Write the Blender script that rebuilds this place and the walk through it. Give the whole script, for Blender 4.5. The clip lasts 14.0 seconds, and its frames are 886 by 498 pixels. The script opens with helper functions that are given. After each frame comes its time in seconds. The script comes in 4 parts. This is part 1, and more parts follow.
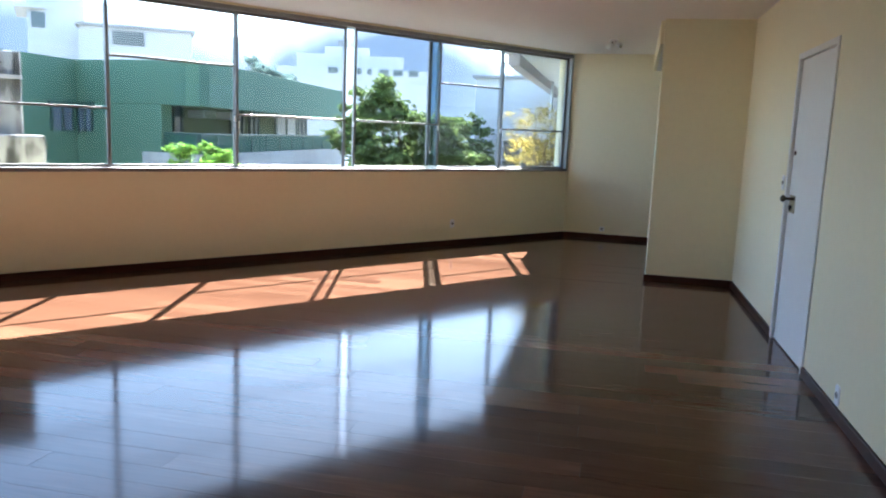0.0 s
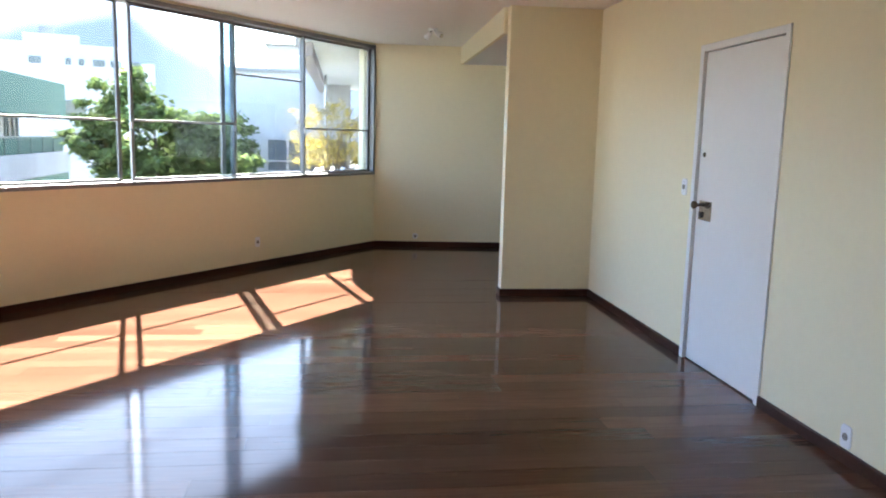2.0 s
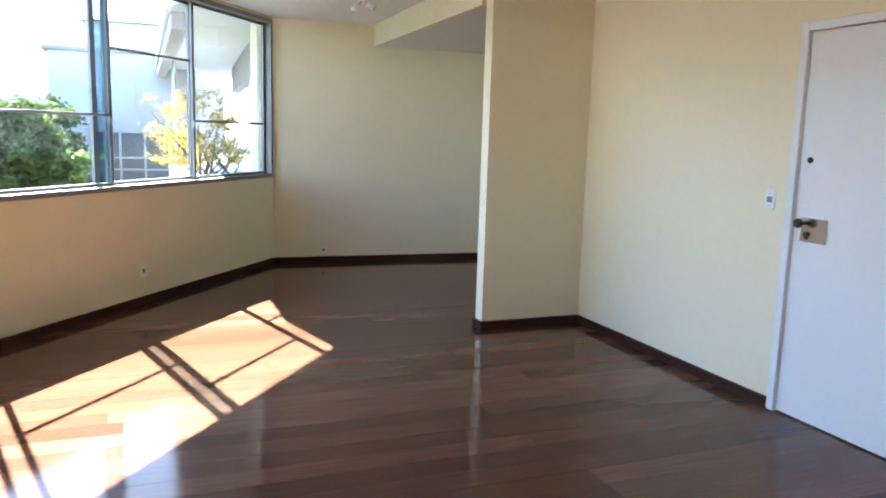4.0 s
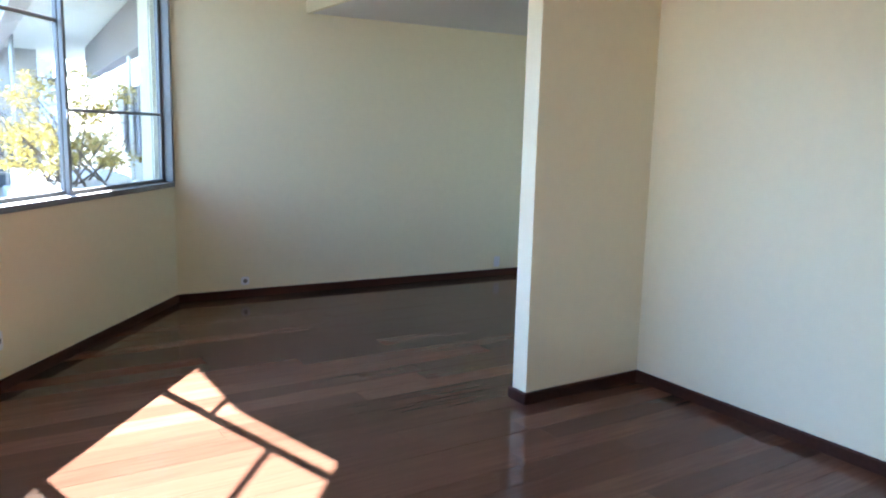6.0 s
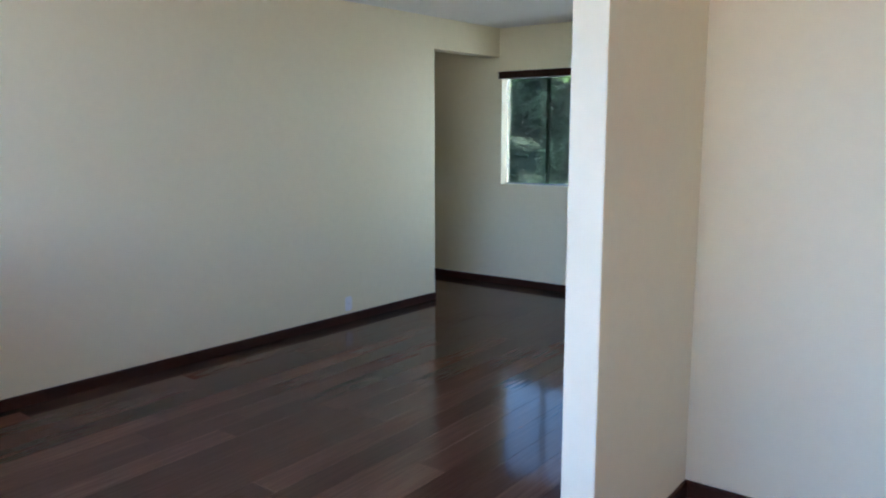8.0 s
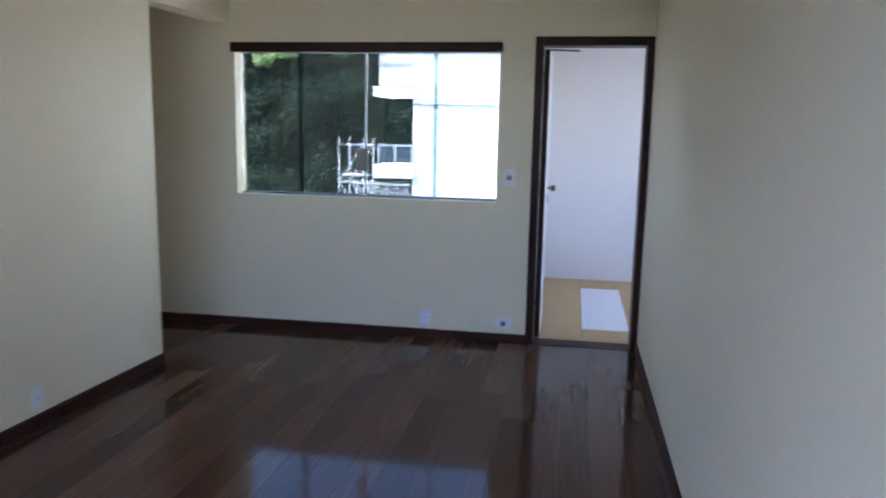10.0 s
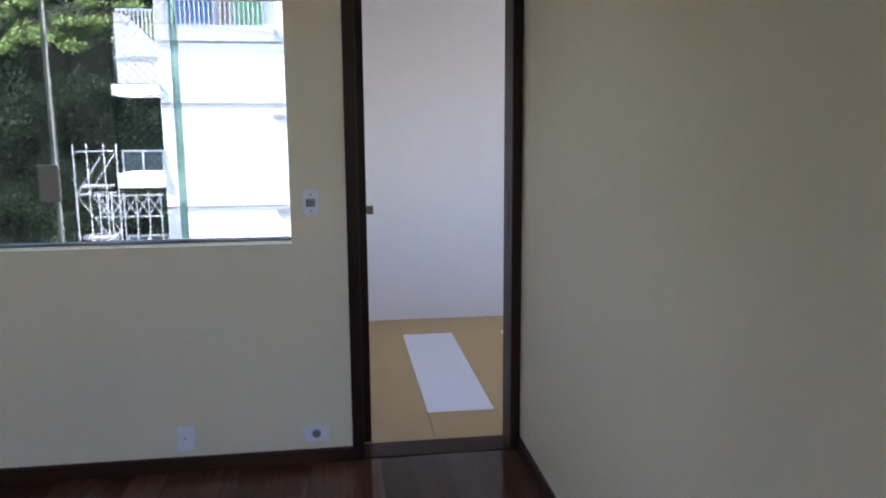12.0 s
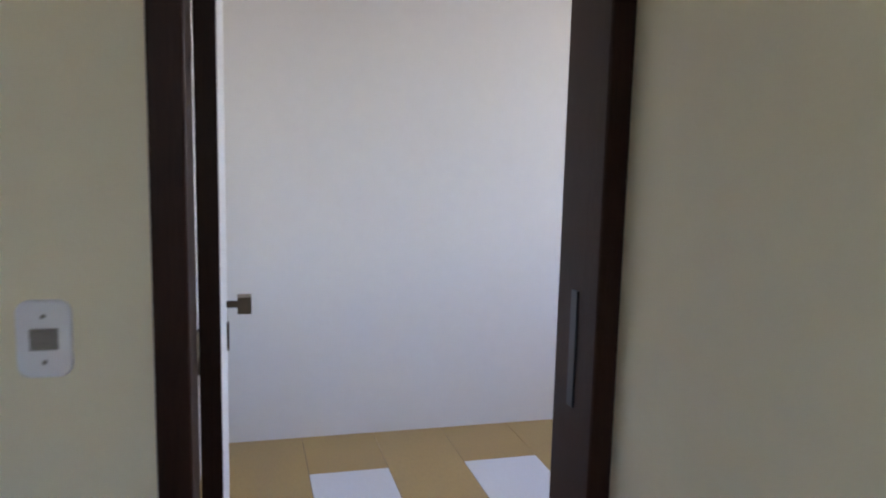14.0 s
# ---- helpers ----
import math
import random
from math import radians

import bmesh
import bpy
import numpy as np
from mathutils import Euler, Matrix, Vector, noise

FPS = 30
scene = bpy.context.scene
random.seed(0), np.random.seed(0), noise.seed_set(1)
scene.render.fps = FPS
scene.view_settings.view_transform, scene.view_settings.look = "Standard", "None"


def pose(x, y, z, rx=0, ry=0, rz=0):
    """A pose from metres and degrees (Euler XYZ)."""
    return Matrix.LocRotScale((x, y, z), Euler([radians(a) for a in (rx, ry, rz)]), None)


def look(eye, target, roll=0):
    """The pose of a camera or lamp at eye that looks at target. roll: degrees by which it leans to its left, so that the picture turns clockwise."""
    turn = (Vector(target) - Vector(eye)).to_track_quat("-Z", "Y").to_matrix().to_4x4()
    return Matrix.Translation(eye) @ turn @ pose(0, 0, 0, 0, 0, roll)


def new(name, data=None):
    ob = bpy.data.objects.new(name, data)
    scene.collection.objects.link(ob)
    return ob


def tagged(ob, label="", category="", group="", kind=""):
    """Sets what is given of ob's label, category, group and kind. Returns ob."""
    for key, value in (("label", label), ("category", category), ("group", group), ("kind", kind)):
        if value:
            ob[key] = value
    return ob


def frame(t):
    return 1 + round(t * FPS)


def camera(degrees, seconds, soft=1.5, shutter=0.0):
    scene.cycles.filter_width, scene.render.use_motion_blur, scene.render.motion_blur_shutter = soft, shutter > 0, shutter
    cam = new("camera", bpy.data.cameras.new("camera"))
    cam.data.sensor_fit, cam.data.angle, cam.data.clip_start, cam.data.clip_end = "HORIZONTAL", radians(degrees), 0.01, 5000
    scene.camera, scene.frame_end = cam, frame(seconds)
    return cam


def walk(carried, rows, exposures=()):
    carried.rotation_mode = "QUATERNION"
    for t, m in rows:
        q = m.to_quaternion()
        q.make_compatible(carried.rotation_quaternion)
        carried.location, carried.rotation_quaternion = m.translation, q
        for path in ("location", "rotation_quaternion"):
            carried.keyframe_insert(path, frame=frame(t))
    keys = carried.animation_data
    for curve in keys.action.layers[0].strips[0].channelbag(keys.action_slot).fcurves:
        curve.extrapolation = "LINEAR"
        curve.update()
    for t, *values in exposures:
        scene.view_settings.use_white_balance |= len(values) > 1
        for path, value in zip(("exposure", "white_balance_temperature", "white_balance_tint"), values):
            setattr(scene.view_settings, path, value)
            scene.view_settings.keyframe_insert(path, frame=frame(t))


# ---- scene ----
cam = camera(61.1, 14.0, soft=1.9, shutter=0.4)
PATH = [
    (0, (-6.397, 1.290, 1.457), (-4.466, 1.716, 1.154), 2.3),
    (0.5, (-6.160, 1.510, 1.468), (-4.204, 1.762, 1.135), 2.6),
    (1, (-5.900, 1.850, 1.474), (-3.928, 1.896, 1.144), 3.3),
    (1.5, (-5.548, 2.113, 1.470), (-3.578, 1.986, 1.152), 1.9),
    (2, (-5.181, 2.385, 1.484), (-3.220, 2.119, 1.192), 1.5),
    (2.5, (-4.781, 2.659, 1.483), (-2.851, 2.230, 1.184), 0.8),
    (3, (-4.333, 2.866, 1.483), (-2.430, 2.319, 1.197), 0.6),
    (3.2, (-4.162, 2.977, 1.506), (-2.274, 2.383, 1.221), 1.0),
    (5.5, (-1.867, 3.432, 1.480), (-0.143, 2.473, 1.152), 1.3),
    (6, (-1.328, 3.432, 1.485), (0.334, 2.364, 1.175), 1.5),
    (6.5, (-0.769, 3.344, 1.475), (0.823, 2.167, 1.191), 1.2),
    (7, (-0.234, 3.328, 1.477), (1.220, 1.982, 1.209), 1.2),
    (7.2, (-0.035, 3.250, 1.503), (1.380, 1.866, 1.217), 0.6),
    (9.3, (1.979, 2.426, 1.469), (2.639, 0.564, 1.159), 1.0),
    (9.5, (2.099, 2.281, 1.488), (2.681, 0.395, 1.163), 1.0),
    (10, (2.374, 1.876, 1.496), (2.707, -0.070, 1.177), 1.1),
    (10.5, (2.569, 1.480, 1.490), (2.651, -0.497, 1.202), 0.3),
    (11, (2.676, 1.007, 1.476), (2.591, -0.971, 1.193), -0.4),
    (11.5, (2.732, 0.486, 1.482), (2.517, -1.481, 1.189), -0.1),
    (12, (2.687, -0.063, 1.473), (2.416, -2.019, 1.155), -0.4),
    (12.5, (2.660, -0.583, 1.466), (2.307, -2.528, 1.159), 1.8),
    (13, (2.614, -1.157, 1.453), (2.223, -3.101, 1.187), 1.7),
    (13.2, (2.571, -1.318, 1.472), (2.198, -3.267, 1.222), 2.1),
    (13.5, (2.570, -1.619, 1.454), (2.144, -3.557, 1.207), 2.5),
    (14, (2.524, -2.106, 1.454), (2.013, -4.021, 1.186), 1.4),
]
walk(cam, [(t, look(eye, target, roll)) for t, eye, target, roll in PATH],
     exposures=[(0, 3.68, 6050, 6), (1.5, 4.05, 6450, 11), (3.2, 4.4, 6400, 10), (5.3, 4.35, 5650, 9), (7.2, 4.4, 5500, 12), (9.3, 4.3, 5600, 24), (10.0, 4.15, 5650, 26), (10.7, 3.65, 5900, 28), (11.5, 3.5, 6150, 29), (12.0, 3.82, 6250, 29), (12.5, 3.87, 6300, 28), (13.0, 3.72, 6350, 28), (14.0, 3.85, 6550, 26)])

# ---- light ----
SUN_WAY = Vector((0.735, 0.195, 0.705)).normalized()
sky_world = bpy.data.worlds.new("sky")
scene.world = sky_world
sky_world.use_nodes = True
wn = sky_world.node_tree.nodes
sky = wn.new("ShaderNodeTexSky")
sky.sky_type, sky.sun_disc = "NISHITA", False
sky.sun_elevation = math.asin(SUN_WAY.z)
sky.sun_rotation = math.atan2(SUN_WAY.x, SUN_WAY.y)
sky.air_density, sky.dust_density, sky.ozone_density = 1.0, 0.5, 2.0
wn["Background"].inputs["Strength"].default_value = 0.15
sky_world.node_tree.links.new(sky.outputs[0], wn["Background"].inputs["Color"])
sun = new("sun", bpy.data.lights.new("sun", "SUN"))
sun.data.energy, sun.data.angle, sun.data.color = 5.0, radians(0.5), (1.0, 0.97, 0.93)
sun.matrix_world = look(SUN_WAY * 40, (0, 0, 0))


def opening_fill(name, place, aim, w, h, watts, color=(0.80, 0.90, 1.0)):
    """An added area lamp that stands in for the sky's light in one opening."""
    lamp = new(name, bpy.data.lights.new(name, "AREA"))
    lamp.data.shape, lamp.data.size, lamp.data.size_y, lamp.data.energy, lamp.data.color = "RECTANGLE", w, h, watts, color
    lamp.matrix_world = look(place, aim)
    return lamp


# Added warm fill lamp for the service room, out of view.
opening_fill("service_room_fill", (-0.72, -4.65, 1.575), (2, -4.65, 1.575), 1.15, 1.2, 0.32, (1.0, 0.92, 0.80))

# ---- materials ----
def material(name, base, rough=0.6, metal=0.0, vary=0.08, scale=6.0, bump=0.0, bump_scale=60.0, spec=0.5, per_object=0.0, stretch=(1, 1, 1), coat=0.0):
    """Principled surface with two scales of colour variation and fine relief."""
    m = bpy.data.materials.new(name)
    m.use_nodes = True
    n, l = m.node_tree.nodes, m.node_tree.links
    b = n["Principled BSDF"]
    b.inputs["Roughness"].default_value, b.inputs["Metallic"].default_value = rough, metal
    b.inputs["Specular IOR Level"].default_value = spec
    b.inputs["Coat Weight"].default_value = coat
    co = n.new("ShaderNodeTexCoord")
    mp = n.new("ShaderNodeMapping")
    mp.inputs["Scale"].default_value = stretch
    l.new(co.outputs["Object"], mp.inputs["Vector"])
    large, fine = n.new("ShaderNodeTexNoise"), n.new("ShaderNodeTexNoise")
    large.inputs["Scale"].default_value, fine.inputs["Scale"].default_value = scale * 0.15, scale * 4
    fine.inputs["Detail"].default_value = 5
    for t in (large, fine):
        l.new(mp.outputs[0], t.inputs["Vector"])
    add = n.new("ShaderNodeMath")
    add.operation = "ADD"
    l.new(large.outputs["Fac"], add.inputs[0])
    l.new(fine.outputs["Fac"], add.inputs[1])
    ramp = n.new("ShaderNodeMapRange")
    ramp.inputs["From Min"].default_value, ramp.inputs["From Max"].default_value = 0.6, 1.4
    ramp.inputs["To Min"].default_value, ramp.inputs["To Max"].default_value = 1 - vary, 1 + vary
    l.new(add.outputs[0], ramp.inputs["Value"])
    value = ramp.outputs[0]
    if per_object:
        info, own, mul = n.new("ShaderNodeObjectInfo"), n.new("ShaderNodeMapRange"), n.new("ShaderNodeMath")
        own.inputs["To Min"].default_value, own.inputs["To Max"].default_value = 1 - per_object, 1 + per_object
        l.new(info.outputs["Random"], own.inputs["Value"])
        mul.operation = "MULTIPLY"
        l.new(value, mul.inputs[0])
        l.new(own.outputs[0], mul.inputs[1])
        value = mul.outputs[0]
    hue = n.new("ShaderNodeHueSaturation")
    hue.inputs["Color"].default_value = (*base, 1)
    l.new(value, hue.inputs["Value"])
    l.new(hue.outputs[0], b.inputs["Base Color"])
    if bump:
        bt, bp = n.new("ShaderNodeTexNoise"), n.new("ShaderNodeBump")
        bt.inputs["Scale"].default_value = bump_scale
        bt.inputs["Detail"].default_value = 4
        bp.inputs["Strength"].default_value, bp.inputs["Distance"].default_value = bump, 0.01
        l.new(mp.outputs[0], bt.inputs["Vector"])
        l.new(bt.outputs["Fac"], bp.inputs["Height"])
        l.new(bp.outputs[0], b.inputs["Normal"])
    return m


def streaked_material(name, base, dirt, cover, scale):
    """Painted masonry with rain streaks and mould running down it."""
    m = material(name, base, 0.9, vary=0.10, scale=2.0)
    n, l = m.node_tree.nodes, m.node_tree.links
    co, mp, tex = n.new("ShaderNodeTexCoord"), n.new("ShaderNodeMapping"), n.new("ShaderNodeTexNoise")
    mp.inputs["Scale"].default_value = (scale, scale, scale * 0.28)
    tex.inputs["Scale"].default_value, tex.inputs["Detail"].default_value, tex.inputs["Roughness"].default_value = 1.6, 7, 0.72
    l.new(co.outputs["Object"], mp.inputs["Vector"])
    l.new(mp.outputs[0], tex.inputs["Vector"])
    edge = n.new("ShaderNodeMapRange")
    edge.inputs["From Min"].default_value, edge.inputs["From Max"].default_value = cover, cover + 0.12
    l.new(tex.outputs["Fac"], edge.inputs["Value"])
    mix = n.new("ShaderNodeMix")
    mix.data_type = "RGBA"
    hue = [x for x in n if x.bl_idname == "ShaderNodeHueSaturation"][0]
    l.new(edge.outputs[0], mix.inputs[0])
    l.new(hue.outputs[0], mix.inputs[6])
    mix.inputs[7].default_value = (*dirt, 1)
    l.new(mix.outputs[2], n["Principled BSDF"].inputs["Base Color"])
    return m


def glass_material(name, tint=(1, 1, 1), gloss=0.08):
    m = bpy.data.materials.new(name)
    m.use_nodes = True
    n, l = m.node_tree.nodes, m.node_tree.links
    n.remove(n["Principled BSDF"])
    clear, shiny, mix, fres = n.new("ShaderNodeBsdfTransparent"), n.new("ShaderNodeBsdfGlossy"), n.new("ShaderNodeMixShader"), n.new("ShaderNodeLayerWeight")
    clear.inputs["Color"].default_value = (*tint, 1)
    shiny.inputs["Roughness"].default_value = 0.01
    power, scale = n.new("ShaderNodeMath"), n.new("ShaderNodeMath")
    power.operation, scale.operation = "POWER", "MULTIPLY_ADD"
    power.inputs[1].default_value = 4.0
    scale.inputs[1].default_value, scale.inputs[2].default_value = 0.7, 0.03
    l.new(fres.outputs["Facing"], power.inputs[0])
    l.new(power.outputs[0], scale.inputs[0])
    l.new(scale.outputs[0], mix.inputs["Fac"])
    l.new(clear.outputs[0], mix.inputs[1])
    l.new(shiny.outputs[0], mix.inputs[2])
    l.new(mix.outputs[0], n["Material Output"].inputs["Surface"])
    return m


CREAM = material("cream_wall_paint", (0.852, 0.775, 0.548), 0.55, vary=0.025, scale=4, bump=0.06, bump_scale=180)
WHITE_WALL = material("white_wall_paint", (0.82, 0.80, 0.765), 0.6, vary=0.02, scale=4, bump=0.05, bump_scale=180)
# The corridor's shade is put into this dark wall colour.
DIM_WALL = material("corridor_shade_colour", (0.22, 0.19, 0.15), 0.7, vary=0.05, scale=3)
CEILING = material("white_ceiling_paint", (0.80, 0.77, 0.73), 0.7, vary=0.02, scale=3, bump=0.05, bump_scale=120)
DOOR_WHITE = material("white_door_paint", (0.82, 0.82, 0.82), 0.35, vary=0.015, scale=5, bump=0.03, bump_scale=40)
ALU = material("anodised_aluminium", (0.24, 0.24, 0.24), 0.5, 0.5, vary=0.05, scale=12)
DARK_WOOD = material("dark_stained_wood", (0.036, 0.014, 0.008), 0.42, spec=0.12, vary=0.35, scale=10, bump=0.08, bump_scale=50, stretch=(6, 6, 0.5))
SKIRT = material("dark_skirting_wood", (0.046, 0.018, 0.011), 0.5, spec=0.12, vary=0.3, scale=12, bump=0.05)
CHROME = material("chrome", (0.6, 0.6, 0.6), 0.22, 1.0, vary=0.05)
DARK_METAL = material("dark_bronze_metal", (0.10, 0.075, 0.05), 0.35, 0.9, vary=0.2)
PLASTIC = material("white_plastic", (0.86, 0.86, 0.87), 0.35, vary=0.02)
BLACK = material("black_plastic", (0.02, 0.02, 0.02), 0.4, vary=0.1)
KEY_GREY = material("grey_plastic_key", (0.25, 0.23, 0.20), 0.4, vary=0.1)
CLEAR = glass_material("clear_glass", (0.70, 0.715, 0.725))
TINT = glass_material("double_glass", (0.62, 0.74, 0.80))
GREEN_GLASS = glass_material("tempered_glass", (0.45, 0.475, 0.46))
YELLOW_FLOOR = material("yellow_vinyl_floor", (0.47, 0.31, 0.11), 0.4, vary=0.08, scale=8, bump=0.02, per_object=0.03)
WHITE_TILE = material("white_floor_panel", (0.78, 0.78, 0.80), 0.45, vary=0.03, scale=8)
GREEN_PAINT = material("green_facade_paint", (0.068, 0.135, 0.085), 0.8, vary=0.10, scale=1.2)
WHITE_STUCCO = material("white_stucco", (0.50, 0.485, 0.475), 0.85, vary=0.10, scale=0.8, bump=0.1, bump_scale=12)
# Brighter copy of the stucco; the sun's glare on the block is in its colour.
BRIGHT_WHITE = material("sun_brightened_white", (0.88, 0.87, 0.85), 0.8, vary=0.04, scale=0.8, bump=0.05, bump_scale=12)
PALE_CONCRETE = material("weathered_concrete", (0.30, 0.29, 0.28), 0.9, vary=0.45, scale=2.5, stretch=(1, 1, 0.3))
STREAKED = streaked_material("black_streaked_concrete", (0.40, 0.39, 0.37), (0.05, 0.05, 0.045), 0.47, 3.2)
STREAKED_WHITE = streaked_material("rain_streaked_white_wall", (0.50, 0.485, 0.475), (0.22, 0.22, 0.21), 0.62, 1.2)
DARK_GLASS = material("dark_window_glass", (0.05, 0.07, 0.08), 0.1, vary=0.2, scale=1)
VERANDA_GLASS = material("bluish_veranda_glass", (0.10, 0.12, 0.145), 0.15, spec=0.25, vary=0.25, scale=1.5)
SLATE = material("grey_green_roof_tiles", (0.20, 0.24, 0.20), 0.85, vary=0.2, scale=4)
STEEL = material("galvanised_steel_tube", (0.62, 0.64, 0.66), 0.4, 0.7, vary=0.1)
BARK = material("tree_bark", (0.10, 0.07, 0.05), 0.9, vary=0.3, bump=0.4, bump_scale=20)
GROUND = material("far_ground", (0.20, 0.20, 0.17), 0.95, vary=0.3, scale=0.3)
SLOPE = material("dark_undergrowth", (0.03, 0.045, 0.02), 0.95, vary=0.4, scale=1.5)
HILL = material("haze_coloured_hillside", (0.09, 0.12, 0.16), 1.0, vary=0.15, scale=0.05)
CLOTH_BLUE = material("blue_cloth", (0.08, 0.22, 0.42), 0.9, vary=0.2)
CLOTH_GREEN = material("green_cloth", (0.12, 0.40, 0.22), 0.9, vary=0.2)
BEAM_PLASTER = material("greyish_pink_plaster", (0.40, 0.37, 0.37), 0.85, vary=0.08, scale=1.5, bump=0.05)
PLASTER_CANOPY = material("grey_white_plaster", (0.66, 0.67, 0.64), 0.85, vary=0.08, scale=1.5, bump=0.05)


def leaf_material(name, base):
    m = material(name, base, 0.75, vary=0.3, scale=1.0, spec=0.2)
    n, l = m.node_tree.nodes, m.node_tree.links
    isle, rng = n.new("ShaderNodeNewGeometry"), n.new("ShaderNodeMapRange")
    # Random tone per leaf, widened so bright ones stand in for sunlit tips.
    rng.inputs["To Min"].default_value, rng.inputs["To Max"].default_value = 0.5, 1.9
    l.new(isle.outputs["Random Per Island"], rng.inputs["Value"])
    hue = [x for x in n if x.bl_idname == "ShaderNodeHueSaturation"][0]
    mul = n.new("ShaderNodeMath")
    mul.operation = "MULTIPLY"
    old = hue.inputs["Value"].links[0].from_socket
    l.new(old, mul.inputs[0])
    l.new(rng.outputs[0], mul.inputs[1])
    l.new(mul.outputs[0], hue.inputs["Value"])
    glow, mix = n.new("ShaderNodeBsdfTranslucent"), n.new("ShaderNodeMixShader")
    mix.inputs["Fac"].default_value = 0.42
    l.new(hue.outputs[0], glow.inputs["Color"])
    l.new(n["Principled BSDF"].outputs[0], mix.inputs[1])
    l.new(glow.outputs[0], mix.inputs[2])
    l.new(mix.outputs[0], n["Material Output"].inputs["Surface"])
    return m


LEAF = leaf_material("green_leaves", (0.105, 0.145, 0.045))
LEAF_LIGHT = leaf_material("light_green_leaves", (0.16, 0.28, 0.05))
LEAF_YELLOW = leaf_material("yellow_leaves", (0.42, 0.33, 0.09))
# Distance haze is put into this lighter, bluish leaf colour.
LEAF_FAR = leaf_material("haze_coloured_far_leaves", (0.12, 0.17, 0.15))
# Sunlight high on the slope is put into this brighter copy of the foliage.
LEAF_SUN = leaf_material("sun_coloured_slope_leaves", (0.22, 0.31, 0.11))
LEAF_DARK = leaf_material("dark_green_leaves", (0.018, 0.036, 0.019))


def parquet_material():
    m = bpy.data.materials.new("varnished_parquet")
    m.use_nodes = True
    n, l = m.node_tree.nodes, m.node_tree.links
    b = n["Principled BSDF"]
    info = n.new("ShaderNodeObjectInfo")
    geo = n.new("ShaderNodeNewGeometry")
    mp = n.new("ShaderNodeMapping")
    mp.inputs["Scale"].default_value = (28, 1.3, 1)
    shift = n.new("ShaderNodeVectorMath")
    shift.operation = "MULTIPLY_ADD"
    shift.inputs[1].default_value = (7.0, 13.0, 0.0)
    l.new(info.outputs["Random"], shift.inputs[0])
    l.new(geo.outputs["Position"], mp.inputs["Vector"])
    l.new(mp.outputs[0], shift.inputs[2])
    grain = n.new("ShaderNodeTexNoise")
    grain.inputs["Scale"].default_value, grain.inputs["Detail"].default_value = 2.2, 6
    l.new(shift.outputs[0], grain.inputs["Vector"])
    big = n.new("ShaderNodeTexNoise")
    big.inputs["Scale"].default_value = 0.9
    l.new(geo.outputs["Position"], big.inputs["Vector"])
    mixf = n.new("ShaderNodeMath")
    mixf.operation = "MULTIPLY_ADD"
    mixf.inputs[1].default_value = 0.5
    l.new(grain.outputs["Fac"], mixf.inputs[0])
    even = n.new("ShaderNodeMapRange")
    even.inputs["To Min"].default_value, even.inputs["To Max"].default_value = 0.14, 0.62
    l.new(info.outputs["Random"], even.inputs["Value"])
    l.new(even.outputs[0], mixf.inputs[2])
    ramp = n.new("ShaderNodeValToRGB")
    ramp.color_ramp.elements[0].position, ramp.color_ramp.elements[0].color = 0.1, (0.032, 0.0118, 0.0068, 1)
    ramp.color_ramp.elements[1].position, ramp.color_ramp.elements[1].color = 1.0, (0.175, 0.088, 0.052, 1)
    mid = ramp.color_ramp.elements.new(0.75)
    mid.color = (0.106, 0.0500, 0.0300, 1)
    l.new(mixf.outputs[0], ramp.inputs["Fac"])
    l.new(ramp.outputs[0], b.inputs["Base Color"])
    b.inputs["Roughness"].default_value = 0.10
    b.inputs["Specular IOR Level"].default_value = 0.16
    wave, bp = n.new("ShaderNodeTexNoise"), n.new("ShaderNodeBump")
    wave.inputs["Scale"].default_value, wave.inputs["Detail"].default_value = 5.0, 2
    bp.inputs["Strength"].default_value, bp.inputs["Distance"].default_value = 0.05, 0.004
    l.new(geo.outputs["Position"], wave.inputs["Vector"])
    l.new(wave.outputs["Fac"], bp.inputs["Height"])
    l.new(bp.outputs[0], b.inputs["Normal"])
    return m


PARQUET = parquet_material()
SEAM = material("dark_floor_joint", (0.012, 0.007, 0.005), 0.5, vary=0.1)


# ---- mesh helpers ----
def box(bm, x0, y0, z0, x1, y1, z1):
    x0, x1, y0, y1, z0, z1 = min(x0, x1), max(x0, x1), min(y0, y1), max(y0, y1), min(z0, z1), max(z0, z1)
    v = [bm.verts.new(p) for p in ((x0, y0, z0), (x1, y0, z0), (x1, y1, z0), (x0, y1, z0), (x0, y0, z1), (x1, y0, z1), (x1, y1, z1), (x0, y1, z1))]
    for q in ((0, 3, 2, 1), (4, 5, 6, 7), (0, 1, 5, 4), (1, 2, 6, 5), (2, 3, 7, 6), (3, 0, 4, 7)):
        bm.faces.new([v[i] for i in q])
    return v


def soft(bm, width=0.003, segments=2):
    bmesh.ops.bevel(bm, geom=[e for e in bm.edges], offset=width, segments=segments, affect="EDGES", profile=0.5)
    return bm


def boxed(x0, y0, z0, x1, y1, z1, bevel=0.0, segments=2):
    bm = bmesh.new()
    box(bm, x0, y0, z0, x1, y1, z1)
    return soft(bm, bevel, segments) if bevel else bm


def rod(bm, a, b, r, n=10, r2=None):
    """A capped round bar from a to b."""
    a, b = Vector(a), Vector(b)
    m = Matrix.Translation((a + b) / 2) @ (b - a).to_track_quat("Z", "Y").to_matrix().to_4x4()
    bmesh.ops.create_cone(bm, cap_ends=True, segments=n, radius1=r, radius2=r if r2 is None else r2, depth=(b - a).length, matrix=m)
    return bm


